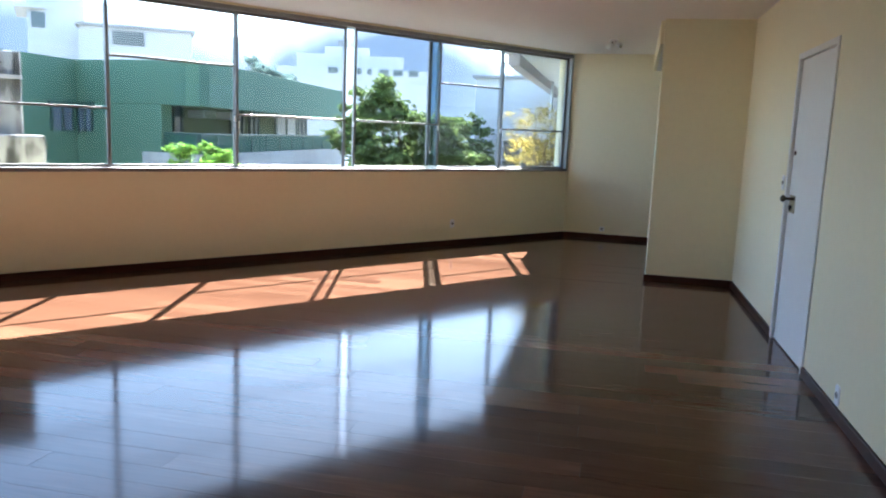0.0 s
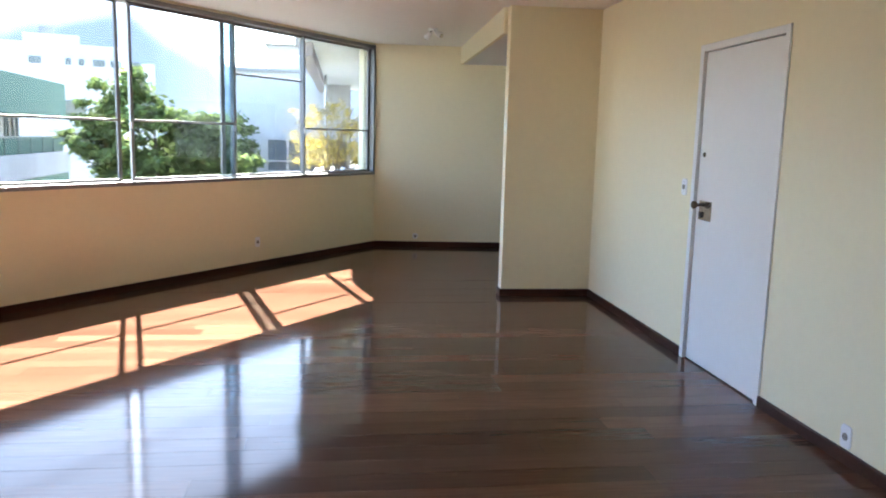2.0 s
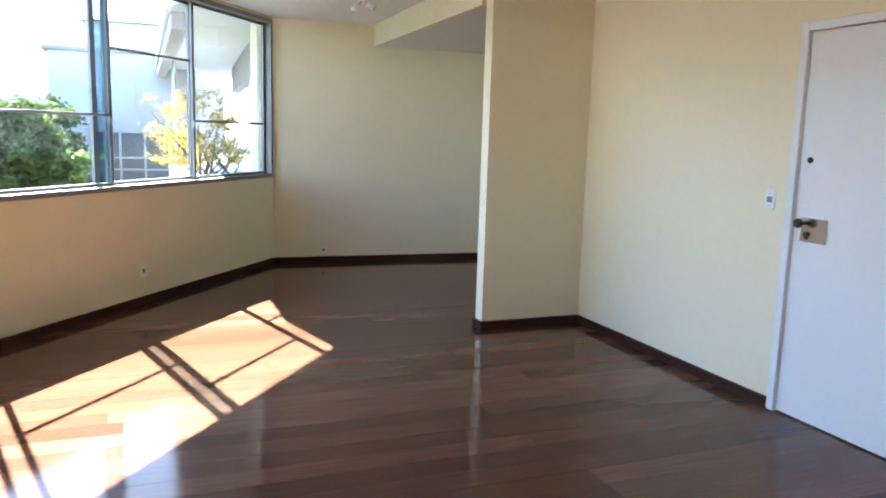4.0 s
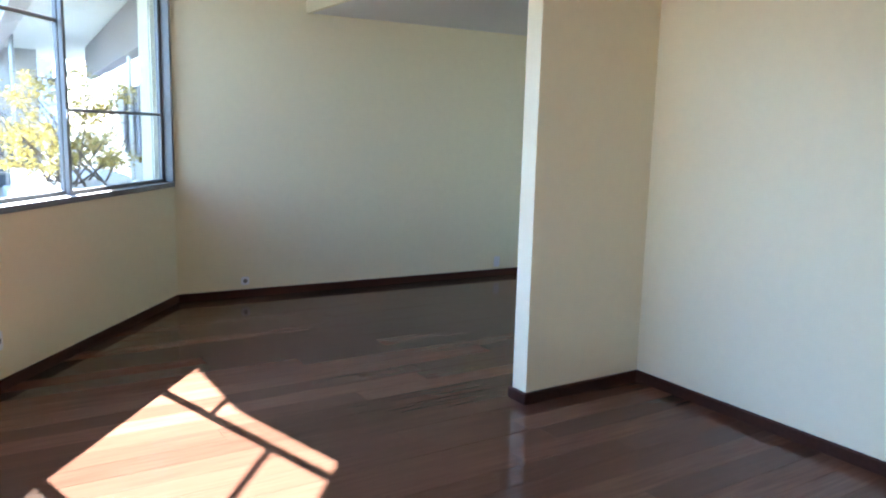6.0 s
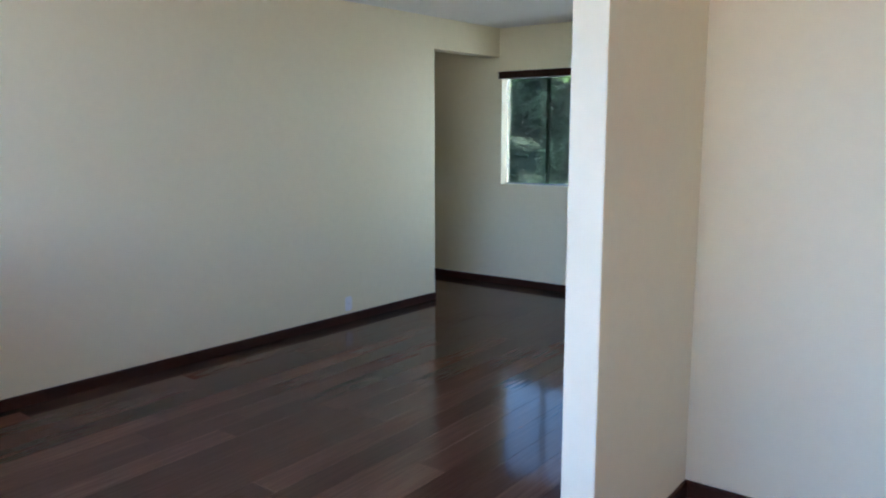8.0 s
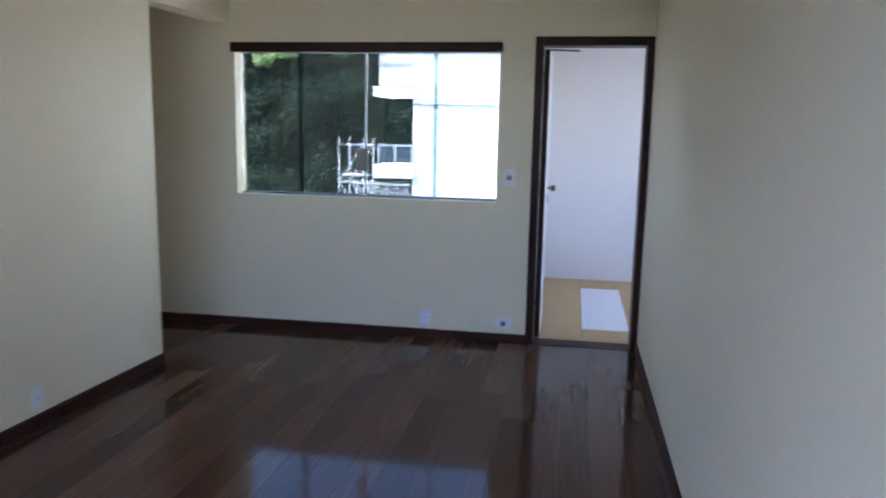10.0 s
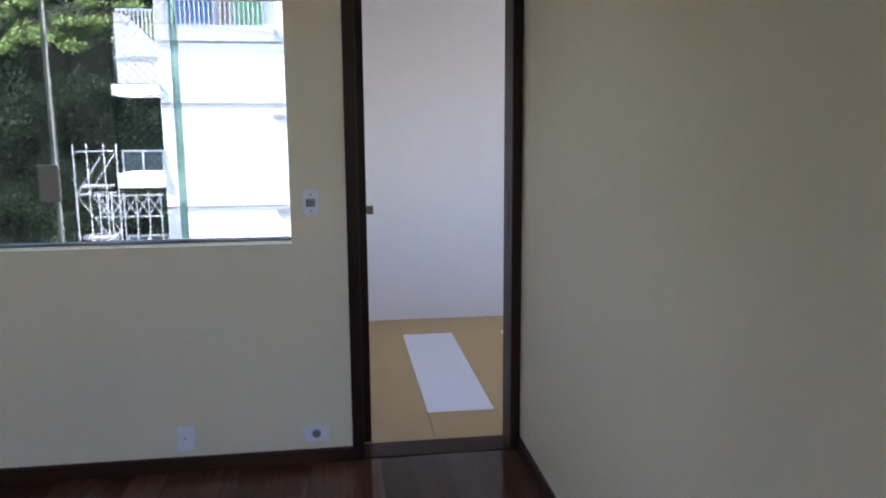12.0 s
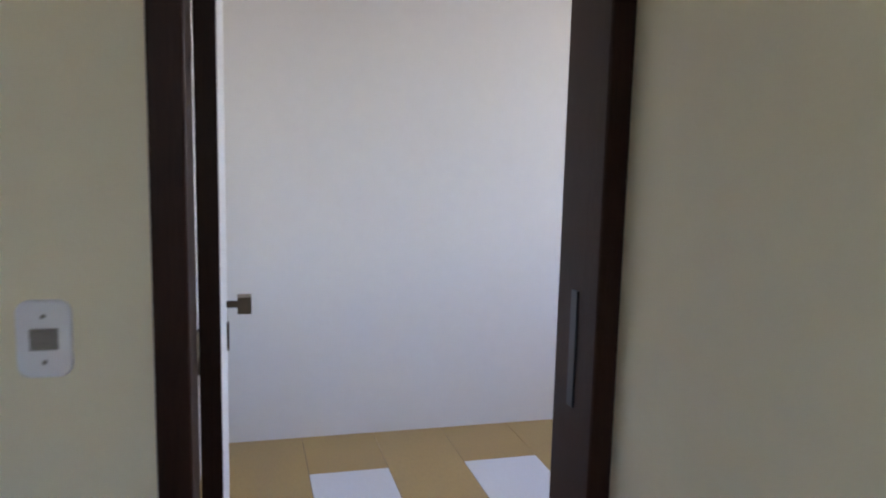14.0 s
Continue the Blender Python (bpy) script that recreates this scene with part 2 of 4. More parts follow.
def rodded(a, b, r, n=10, r2=None):
    return rod(bmesh.new(), a, b, r, n, r2)


def finish(bm, name, mat, smooth=False):
    bmesh.ops.recalc_face_normals(bm, faces=bm.faces[:])
    me = bpy.data.meshes.new(name)
    bm.to_mesh(me)
    bm.free()
    me.materials.append(mat)
    if smooth:
        for p in me.polygons:
            p.use_smooth = True
    return me


def part(name, bm, mat, parent, label="", smooth=False, at=None):
    ob = new(name, finish(bm, name, mat, smooth))
    ob.parent = parent
    if at is not None:
        ob.matrix_basis = at
    return tagged(ob, label)


def thing(name, m, label, category, group="", kind=""):
    ob = new(name)
    ob.empty_display_size = 0.1
    ob.matrix_basis = m
    return tagged(ob, label, category, group, kind)


def single(name, bm, mat, m, label="", category="", group="", kind="", smooth=False):
    ob = new(name, finish(bm, name, mat, smooth))
    ob.matrix_basis = m
    return tagged(ob, label, category, group, kind)


def panel_with_holes(length0, length1, height0, height1, holes, thick):
    """A wall in local x (along), y (0 is the room's face, +y goes through) and z, with rectangular holes."""
    xs = sorted({length0, length1, *[h[0] for h in holes], *[h[1] for h in holes]})
    zs = sorted({height0, height1, *[h[2] for h in holes], *[h[3] for h in holes]})
    solid = lambda i, k: 0 <= i < len(xs) - 1 and 0 <= k < len(zs) - 1 and not any(h[0] <= xs[i] < h[1] and h[2] <= zs[k] < h[3] for h in holes)
    bm, seen = bmesh.new(), {}

    def vert(x, y, z):
        if (x, y, z) not in seen:
            seen[x, y, z] = bm.verts.new((x, y, z))
        return seen[x, y, z]

    for i in range(len(xs) - 1):
        for k in range(len(zs) - 1):
            if not solid(i, k):
                continue
            a, b, c, d = xs[i], xs[i + 1], zs[k], zs[k + 1]
            bm.faces.new([vert(*p) for p in ((a, 0, c), (b, 0, c), (b, 0, d), (a, 0, d))])
            bm.faces.new([vert(*p) for p in ((a, thick, c), (a, thick, d), (b, thick, d), (b, thick, c))])
            for di, dk, q in ((-1, 0, ((a, 0, c), (a, 0, d), (a, thick, d), (a, thick, c))), (1, 0, ((b, 0, c), (b, thick, c), (b, thick, d), (b, 0, d))),
                              (0, -1, ((a, 0, c), (a, thick, c), (b, thick, c), (b, 0, c))), (0, 1, ((a, 0, d), (b, 0, d), (b, thick, d), (a, thick, d)))):
                if not solid(i + di, k + dk):
                    bm.faces.new([vert(*p) for p in q])
    return bm


def along(p, q, z=0.0):
    """A pose at p whose x runs to q; its y lies to the left of that way."""
    return pose(p[0], p[1], z, 0, 0, math.degrees(math.atan2(q[1] - p[1], q[0] - p[0])))


# ---- the plan ----
CEIL, LOW_CEIL, SKIRT_H = 2.70, 2.47, 0.065
CORNER = Vector((5.085, 1.960))
WIN_DIR = Vector((-0.790, 0.613)).normalized()
WIN_LEN = 12.6
WIN_END = CORNER + WIN_DIR * WIN_LEN
FAR_END = Vector((4.867, -2.317))
PIER_X, PIER_B, PIER_Y = 1.77, 1.89, 0.873
wy = lambda x: -3.281
WEST = -7.8

# ---- structure ----
win_pose = along(WIN_END, CORNER)  # local x = WIN_LEN - s, y outwards
S = lambda s: WIN_LEN - s
WIN_Z0, WIN_Z1, WIN_S0, WIN_S1 = 0.975, 2.675, 0.012, 11.86
single("wall_window", panel_with_holes(-0.05, WIN_LEN, -0.02, CEIL + 0.02, [(S(WIN_S1), S(WIN_S0), WIN_Z0, WIN_Z1)], 0.26), CREAM, win_pose, "cream painted wall under a long aluminium window", "wall", kind="structure")

DOOR_X0, DOOR_X1 = -1.310, -0.280
single("wall_entrance", panel_with_holes(0, PIER_X - WEST, -0.02, CEIL + 0.02, [(PIER_X - DOOR_X1, PIER_X - DOOR_X0, -0.02, 2.145)], 0.16), CREAM, along((PIER_X, 0), (WEST, 0)), "cream painted wall with the white entrance door", "wall", kind="structure")
single("wall_partition", boxed(PIER_X, wy(1.8) - 0.02, -0.02, PIER_B, PIER_Y, CEIL + 0.02, 0.004), CREAM, pose(0, 0, 0), "cream painted end of a thin partition wall", "wall", kind="structure")
far_len = (FAR_END - CORNER).length
far_dir = (FAR_END - CORNER).normalized()
single("wall_far", panel_with_holes(-0.15, far_len + 0.98, -0.02, CEIL + 0.02, [(far_len, far_len + 1.2, -0.02, 2.205)], 0.15), CREAM, along(CORNER, FAR_END), "plain cream painted wall with a passage at its end", "wall", kind="structure")
L2 = lambda x: (8.0 - x) * 1.0
W2_X0, W2_X1, W2_Z0, W2_Z1 = 2.892, 4.790, 0.992, 2.030
D2_X0, D2_X1 = 1.903, 2.645
w2_pose = along((8.0, wy(8.0)), (1.0, wy(1.0)))
single("wall_dining", panel_with_holes(0, L2(PIER_B), -0.02, LOW_CEIL + 0.02, [(L2(W2_X1), L2(W2_X0), W2_Z0, W2_Z1), (L2(D2_X1), L2(D2_X0), -0.02, 2.10)], 0.15), CREAM, w2_pose, "cream painted wall with a serving window and a door", "wall", kind="structure")
single("wall_corridor", boxed(5.02, -2.30, -0.02, 8.0, -2.15, 2.49), DIM_WALL, pose(0, 0, 0), "unseen corridor wall, its shade put into a dark colour", "wall", kind="structure")
single("wall_corridor_end", boxed(8.0, -3.2, -0.02, 8.15, -2.0, 2.49), DIM_WALL, pose(0, 0, 0), "unseen wall closing the corridor, its shade put into a dark colour", "wall", kind="structure")
single("wall_west", boxed(WEST - 0.15, -0.1, -0.02, WEST, WIN_END.y + 0.2, CEIL + 0.02), CREAM, pose(0, 0, 0), "plain cream painted wall", "wall", kind="structure")
single("wall_back", boxed(WEST, WIN_END.y, -0.02, WIN_END.x + 0.1, WIN_END.y + 0.15, CEIL + 0.02), CREAM, pose(0, 0, 0), "plain cream painted wall", "wall", kind="structure")


def slab(name, corners, z0, z1, mat, label):
    bm = bmesh.new()
    low = [bm.verts.new((x, y, z0)) for x, y in corners]
    top = [bm.verts.new((x, y, z1)) for x, y in corners]
    bm.faces.new(low)
    bm.faces.new(top)
    for i in range(len(corners)):
        j = (i + 1) % len(corners)
        bm.faces.new((low[i], low[j], top[j], top[i]))
    return single(name, bm, mat, pose(0, 0, 0), label, "ceiling" if "ceil" in name else "floor", kind="structure")


out = Vector((WIN_DIR.y, -WIN_DIR.x))
if out.y < 0:
    out = -out
slab("ceiling", [(WEST - 0.1, -0.1), (PIER_X + 0.02, -0.1), (PIER_X + 0.02, 0.86), (5.2, 0.78), (CORNER.x + 0.1, CORNER.y + 0.05), tuple(WIN_END + out * 0.03), (WEST - 0.1, WIN_END.y + 0.1)], CEIL, CEIL + 0.2, CEILING, "flat white painted ceiling")
slab("ceiling_dining", [(PIER_B - 0.02, wy(1.87) - 0.1), (8.1, wy(8.1) - 0.1), (8.1, -2.1), (5.04, -2.1), (5.10, 0.785), (PIER_B - 0.02, 0.868)], LOW_CEIL, LOW_CEIL + 0.22, CEILING, "lower white painted ceiling over the dining area")
# the cream face of the step between the two ceilings
single("ceiling_step", boxed(0, 0, 0, 3.20, 0.04, CEIL - LOW_CEIL + 0.004), CREAM, along((PIER_B, 0.868), (5.09, 0.783), LOW_CEIL - 0.004), "cream painted step in the ceiling", "beam", kind="structure")

floor_base = slab("floor", [(WEST - 0.1, -0.1), (PIER_X + 0.06, -0.1), (PIER_X + 0.06, wy(1.9) - 0.05), (8.1, wy(8.1) - 0.05), (8.1, -2.1), (5.05, -2.1), (CORNER.x + 0.08, CORNER.y + 0.06), tuple(WIN_END + out * 0.1), (WEST - 0.1, WIN_END.y + 0.1)], -0.2, -0.0035, SEAM, "dark varnished hardwood plank floor")


def skirting(p, q, name="baseboard"):
    p, q = Vector(p), Vector(q)
    bm = bmesh.new()
    n = (q - p).length
    prof = [(0, 0), (-0.016, 0), (-0.016, SKIRT_H - 0.008), (-0.011, SKIRT_H), (0, SKIRT_H)]
    rings = [[bm.verts.new((x, y, z)) for y, z in prof] for x in (0, n)]
    for i in range(len(prof)):
        j = (i + 1) % len(prof)
        bm.faces.new((rings[0][i], rings[0][j], rings[1][j], rings[1][i]))
    bm.faces.new(rings[0])
    bm.faces.new(rings[1])
    return single(name, bm, SKIRT, along(p, q), "dark stained wooden skirting board along the wall", "baseboard", kind="structure")


skirting(WIN_END, CORNER)
skirting(CORNER, FAR_END)
skirting(FAR_END + Vector((0, -0.001)), FAR_END + Vector((0.3, -0.001)))
skirting((PIER_X, 0), (DOOR_X1, 0))
skirting((DOOR_X0, 0), (WEST, 0))
skirting((PIER_X, PIER_Y), (PIER_X, 0))
skirting((PIER_B + 0.016, PIER_Y), (PIER_X - 0.016, PIER_Y))
skirting((PIER_B, wy(PIER_B)), (PIER_B, PIER_Y))
skirting((8.0, wy(8.0)), (D2_X1, wy(D2_X1)))


# ---- the long aluminium window ----
def bar(name, s0, s1, z0, z1, o0, o1, parent, mat=ALU, bevel=0.004, label=""):
    return part(name, boxed(S(s1), o0, z0, S(s0), o1, z1, bevel), mat, parent, label)


window = thing("window_1", win_pose, "long aluminium window of sliding and fixed panes", "window", kind="structure")
bar("window_sill", WIN_S0, WIN_S1, WIN_Z0 + 0.001, WIN_Z0 + 0.040, -0.012, 0.20, window)
bar("head_frame", WIN_S0, WIN_S1, WIN_Z1 - 0.045, WIN_Z1 - 0.001, -0.012, 0.20, window)
bar("side_frame", WIN_S0, WIN_S0 + 0.035, WIN_Z0 + 0.04, WIN_Z1 - 0.045, -0.012, 0.16, window)
bar("side_frame", WIN_S1 - 0.035, WIN_S1, WIN_Z0 + 0.04, WIN_Z1 - 0.045, -0.012, 0.16, window)
G0, G1 = WIN_Z0 + 0.040, WIN_Z1 - 0.045


def sash(s0, s1, transoms, depth, post=0.032, glass=CLEAR, glazed=True):
    """One sash: posts, rails, transoms and its panes, all parts of the window."""
    bar("post", s0, s0 + post, G0, G1, depth, depth + 0.03, window)
    bar("post", s1 - post, s1, G0, G1, depth, depth + 0.03, window)
    bar("rail", s0 + post, s1 - post, G0, G0 + 0.028, depth + 0.002, depth + 0.028, window)
    bar("rail", s0 + post, s1 - post, G1 - 0.028, G1, depth + 0.002, depth + 0.028, window)
    levels = [G0 + 0.028]
    for z in transoms:
        bar("transom", s0 + post, s1 - post, z - 0.011, z + 0.011, depth + 0.002, depth + 0.028, window)
        levels += [z - 0.011, z + 0.011]
    levels.append(G1 - 0.028)
    for a, b in zip(levels[::2], levels[1::2]):
        p = part("pane", boxed(S(s1 - post), depth + 0.012, a, S(s0 + post), depth + 0.017, b), glass, window)
        p.visible_shadow = False


sash(0.050, 1.375, [1.557], 0.060)
sash(1.343, 2.490, [2.105], 0.095)
sash(2.458, 3.772, [1.575], 0.060)
sash(3.880, 5.240, [1.572], 0.060)
sash(5.212, 6.530, [2.075], 0.095)
sash(6.500, 7.820, [1.575], 0.060)
# Third bay lies out of view, added so more light reaches the room.
sash(7.930, 9.250, [1.572], 0.060)
sash(9.222, 10.540, [2.075], 0.095)
sash(10.510, 11.820, [1.575], 0.060)
# the second leaf behind the overlap, pushed a hand's breadth open
bar("post", 2.578, 2.632, G0, G1, 0.098, 0.125, window)
part("pane", boxed(S(2.60), 0.108, G0, S(2.490), 0.113, G1), TINT, window, "doubled bluish glass where two leaves overlap")
for s in (1.358, 2.478, 3.76, 5.24):
    bar("catch", s, s + 0.018, 1.50, 1.56, 0.052, 0.062, window, PLASTIC, 0.003, "small pale plastic window catch")


# ---- entrance door ----
door = thing("door_1", pose(0, 0, 0), "white painted flush entrance door, closed, with a bronze knob", "door", kind="structure")
LEAF0, LEAF1 = -1.263, -0.333
part("door_leaf", boxed(LEAF0, -0.05, 0.008, LEAF1, -0.012, 2.092, 0.003), DOOR_WHITE, door)
part("door_frame", boxed(DOOR_X0, -0.15, 0, LEAF0 - 0.003, 0.012, 2.142, 0.004), DOOR_WHITE, door)
part("door_frame", boxed(LEAF1 + 0.003, -0.15, 0, DOOR_X1, 0.012, 2.142, 0.004), DOOR_WHITE, door)
part("door_frame", boxed(LEAF0 - 0.003, -0.15, 2.096, LEAF1 + 0.003, 0.012, 2.142, 0.004), DOOR_WHITE, door)
# Added black panel closes the opening and stands for shade in the gaps.
part("back_panel", boxed(LEAF0 - 0.003, -0.15, 0, LEAF1 + 0.003, -0.06, 2.096), BLACK, door, "added black panel behind the door leaf, dark as the gap's shade")
plate = part("lock_plate", boxed(-0.552, -0.012, 0.985, -0.382, -0.006, 1.115, 0.003), CHROME, door, "square brushed steel lock plate")
bm = bmesh.new()
rod(bm, (-0.412, -0.006, 1.085), (-0.412, 0.03, 1.085), 0.011, 12)
bmesh.ops.create_uvsphere(bm, u_segments=16, v_segments=10, radius=0.027, matrix=Matrix.Translation((-0.412, 0.045, 1.085)) @ Matrix.Diagonal((1, 0.75, 1, 1)))
part("door_knob", bm, DARK_METAL, plate, "round bronze door knob", True)
bm = bmesh.new()
rod(bm, (-0.427, -0.007, 1.025), (-0.427, 0.004, 1.025), 0.016, 14)
box(bm, -0.433, -0.006, 1.000, -0.421, 0.003, 1.022)
part("keyhole", bm, BLACK, plate, "black keyhole cover")
part("spy_hole", rodded((-0.402, -0.013, 1.42), (-0.402, -0.004, 1.42), 0.016, 16), DARK_METAL, door, "small bronze latch rose", True)
for z in (0.20, 1.87):
    part("hinge", rodded((LEAF0 - 0.004, -0.004, z), (LEAF0 - 0.004, -0.004, z + 0.09), 0.008, 10), CHROME, door, "painted butt hinge", True)
part("threshold", boxed(LEAF0, -0.14, 0.0, LEAF1, -0.002, 0.006, 0.002), SKIRT, door, "dark wooden threshold")


# ---- wall plates ----
def rounded_plate(w, h, thick, radius):
    """A plate with rounded corners and a softened front edge; its back lies in y = 0."""
    bm, rings = bmesh.new(), []
    for inset, y in ((0.0, 0.0), (0.0, thick * 0.5), (0.0025, thick)):
        ring = []
        for cx, cz, start in ((1, 1, 0), (-1, 1, 90), (-1, -1, 180), (1, -1, 270)):
            for k in range(5):
                a = radians(start + 22.5 * k)
                ring.append(bm.verts.new((cx * (w / 2 - radius) + math.cos(a) * (radius - inset), y, cz * (h / 2 - radius) + math.sin(a) * (radius - inset))))
        rings.append(ring)
    for a, b in zip(rings, rings[1:]):
        for i in range(20):
            bm.faces.new((a[i], a[(i + 1) % 20], b[(i + 1) % 20], b[i]))
    bm.faces.new(rings[0])
    bm.faces.new(rings[-1])
    return bm


def wall_plate(name, m, w, h, label, category, kind_of, dark=False):
    """A plastic plate whose local y points into the room."""
    ob = thing(name, m, label, category, "wall plates")
    part("plate", rounded_plate(w, h, 0.007, 0.019), PLASTIC, ob)
    if kind_of == "socket":
        part("insert", rodded((0, 0.004, 0), (0, 0.010, 0), 0.019, 18), PLASTIC if not dark else KEY_GREY, ob, smooth=False)
        for dx in (-0.008, 0.008):
            part("pin_hole", rodded((dx, 0.0075, 0), (dx, 0.0108, 0), 0.0032, 8), BLACK, ob)
    elif kind_of == "switch":
        part("key_frame", boxed(-0.019, 0.004, -0.016, 0.019, 0.010, 0.016, 0.002), KEY_GREY, ob)
        part("key", boxed(-0.013, 0.008, -0.006, 0.013, 0.013, 0.010, 0.002), KEY_GREY, ob)
        for dz in (-0.034, 0.034):
            part("screw", rodded((0, 0.005, dz), (0, 0.0082, dz), 0.0035, 8), KEY_GREY, ob)
    elif kind_of == "blank":
        part("cable_hole", rodded((0, 0.004, 0), (0, 0.0085, 0), 0.004, 10), KEY_GREY, ob)
    return ob


def room_pose(p, facing, z):
    """A pose on a wall at p whose y points along facing."""
    return pose(p[0], p[1], z, 0, 0, math.degrees(math.atan2(facing[1], facing[0])) - 90)


far_x = lambda y: 5.085 - 0.050 * (1.96 - y)
win_in = -out
sp = CORNER + WIN_DIR * 2.228
wall_plate("power_socket", room_pose(sp, win_in, 0.285), 0.075, 0.115, "white plastic power socket with a dark insert on the cream wall", "socket", "socket", True)
wall_plate("power_socket", room_pose((far_x(1.39), 1.39), (-1, 0.05), 0.14), 0.075, 0.075, "white plastic power socket above the skirting board", "socket", "socket", True)
wall_plate("power_socket", room_pose((far_x(-1.26), -1.26), (-1, 0.05), 0.145), 0.075, 0.115, "plain white plastic wall plate above the skirting board", "socket", "blank")
wall_plate("power_socket", room_pose((-2.06, 0), (0, 1), 0.128), 0.075, 0.115, "white plastic power socket above the skirting board", "socket", "socket", True)
wall_plate("light_switch", room_pose((-0.162, 0), (0, 1), 1.19), 0.075, 0.115, "white plastic light switch beside the entrance door", "switch", "switch")
wall_plate("light_switch", room_pose((2.806, wy(2.806)), (0, 1), 1.165), 0.075, 0.115, "white plastic light switch beside the dark door frame", "switch", "switch")
wall_plate("power_socket", room_pose((3.376, wy(3.376)), (0, 1), 0.150), 0.075, 0.115, "white plastic blank plate above the skirting board", "socket", "blank")
wall_plate("power_socket", room_pose((2.815, wy(2.815)), (0, 1), 0.137), 0.115, 0.070, "white plastic power socket above the skirting board", "socket", "socket", True)

# ---- ceiling spotlight ----
spot = thing("ceiling_spotlight", pose(3.46, 1.39, CEIL), "small white ceiling spotlight with two swivel heads", "lamp")
part("base", rodded((0, 0, -0.022), (0, 0, 0), 0.055, 20), PLASTIC, spot)
for a, dz in ((0.6, -0.075), (-2.3, -0.065)):
    d = Vector((math.cos(a), math.sin(a), 0))
    part("arm", rodded(d * 0.02 + Vector((0, 0, -0.02)), d * 0.06 + Vector((0, 0, -0.05)), 0.007, 8), CHROME, spot)
    h = part("spot_head", rodded(d * 0.045 + Vector((0, 0, -0.045)), d * 0.115 + Vector((0, 0, dz - 0.02)), 0.024, 16, 0.034), PLASTIC, spot, "white conical spotlight shade", True)
    part("bulb", rodded(d * 0.108 + Vector((0, 0, dz - 0.017)), d * 0.118 + Vector((0, 0, dz - 0.021)), 0.027, 14), CHROME, h, "unlit reflector bulb")

# ---- serving window ----
w2 = thing("window_2", w2_pose, "wide window opening with frameless glass panels and a dark pelmet", "window", kind="structure")
part("pelmet", boxed(L2(W2_X1 + 0.012), -0.045, 1.998, L2(W2_X0 - 0.018), 0.02, 2.064, 0.004), DARK_WOOD, w2, "dark stained wooden curtain rail box")
part("track", boxed(L2(W2_X1), 0.085, 2.003, L2(W2_X0), 0.135, 2.033, 0.003), ALU, w2)
part("track", boxed(L2(W2_X1), 0.085, W2_Z0 + 0.002, L2(W2_X0), 0.135, W2_Z0 + 0.014, 0.003), ALU, w2)
edges = [W2_X1 - 0.003, 4.335, 3.850, 3.345, W2_X0 + 0.003]
EDGE_GREEN = glass_material("green_glass_overlap", (0.42, 0.56, 0.52))
# Same overlap glass, its tint darkened for the dim foliage seen through it.
EDGE_DARK = glass_material("darkened_glass_overlap", (0.16, 0.24, 0.21))
EDGE_PALE = material("pale_glass_edge", (0.35, 0.42, 0.38), 0.3, vary=0.1)
for i in range(4):
    d = 0.098 + 0.012 * (i % 2)
    pn = part("pane", boxed(L2(edges[i]), d, W2_Z0 + 0.014, L2(edges[i + 1]), d + 0.008, 2.003), GREEN_GLASS, w2)
    if i:
        w = 0.006 if i == 2 else 0.014
        edge = part("pane_edge", boxed(L2(edges[i]) - w, 0.094, W2_Z0 + 0.014, L2(edges[i]) + w, 0.122, 2.003), (EDGE_DARK, EDGE_PALE, EDGE_GREEN)[i - 1], pn)
        edge.visible_shadow = False
part("lock", boxed(L2(3.912), 0.080, 1.181, L2(3.830), 0.094, 1.335, 0.004), KEY_GREY, w2, "dark metal lock box on the glass")

# ---- door to the service room ----
d2 = thing("door_2", w2_pose, "open door in a dark stained wooden frame to a white service room", "door", kind="structure")
part("door_frame", boxed(L2(D2_X1 + 0.012), -0.014, 0, L2(2.605), 0.155, 2.103, 0.004), DARK_WOOD, d2)
part("door_frame", boxed(L2(1.936), -0.014, 0, L2(D2_X0 - 0.012), 0.155, 2.103, 0.004), DARK_WOOD, d2)
part("door_frame", boxed(L2(2.605), -0.014, 2.045, L2(1.936), 0.155, 2.103, 0.004), DARK_WOOD, d2)
part("threshold", boxed(L2(2.605), 0.0, -0.01, L2(1.936), 0.16, 0.004, 0.002), DARK_WOOD, d2)
part("latch_rod", rodded((L2(2.56), 0.10, 2.028), (L2(2.37), 0.10, 2.022), 0.006, 8), BLACK, d2, "thin black door stay")
part("strike_plate", boxed(L2(1.940), 0.06, 0.98, L2(1.934), 0.085, 1.20, 0.001), BLACK, d2, "black worn lock strike plate")
leaf = part("door_leaf", boxed(0, -0.035, 0.008, 0.66, 0, 2.04, 0.003), DOOR_WHITE, d2, "white painted door leaf standing open", at=Matrix.Translation((L2(2.602), 0.165, 0)) @ pose(0, 0, 0, 0, 0, 90.3))
part("leaf_edge", boxed(-0.004, -0.036, 0.008, 0.004, 0.001, 2.04), DARK_WOOD, leaf, "dark stained leaf edge")
bm = bmesh.new()
rod(bm, (0.60, -0.03, 1.047), (0.60, -0.066, 1.047), 0.009, 10)
box(bm, 0.575, -0.096, 1.026, 0.625, -0.062, 1.068)
part("door_handle", bm, DARK_METAL, leaf, "dark metal square door knob")
part("key_plate", boxed(0.585, -0.041, 0.93, 0.615, -0.034, 1.00, 0.002), DARK_METAL, leaf, "dark metal key plate")
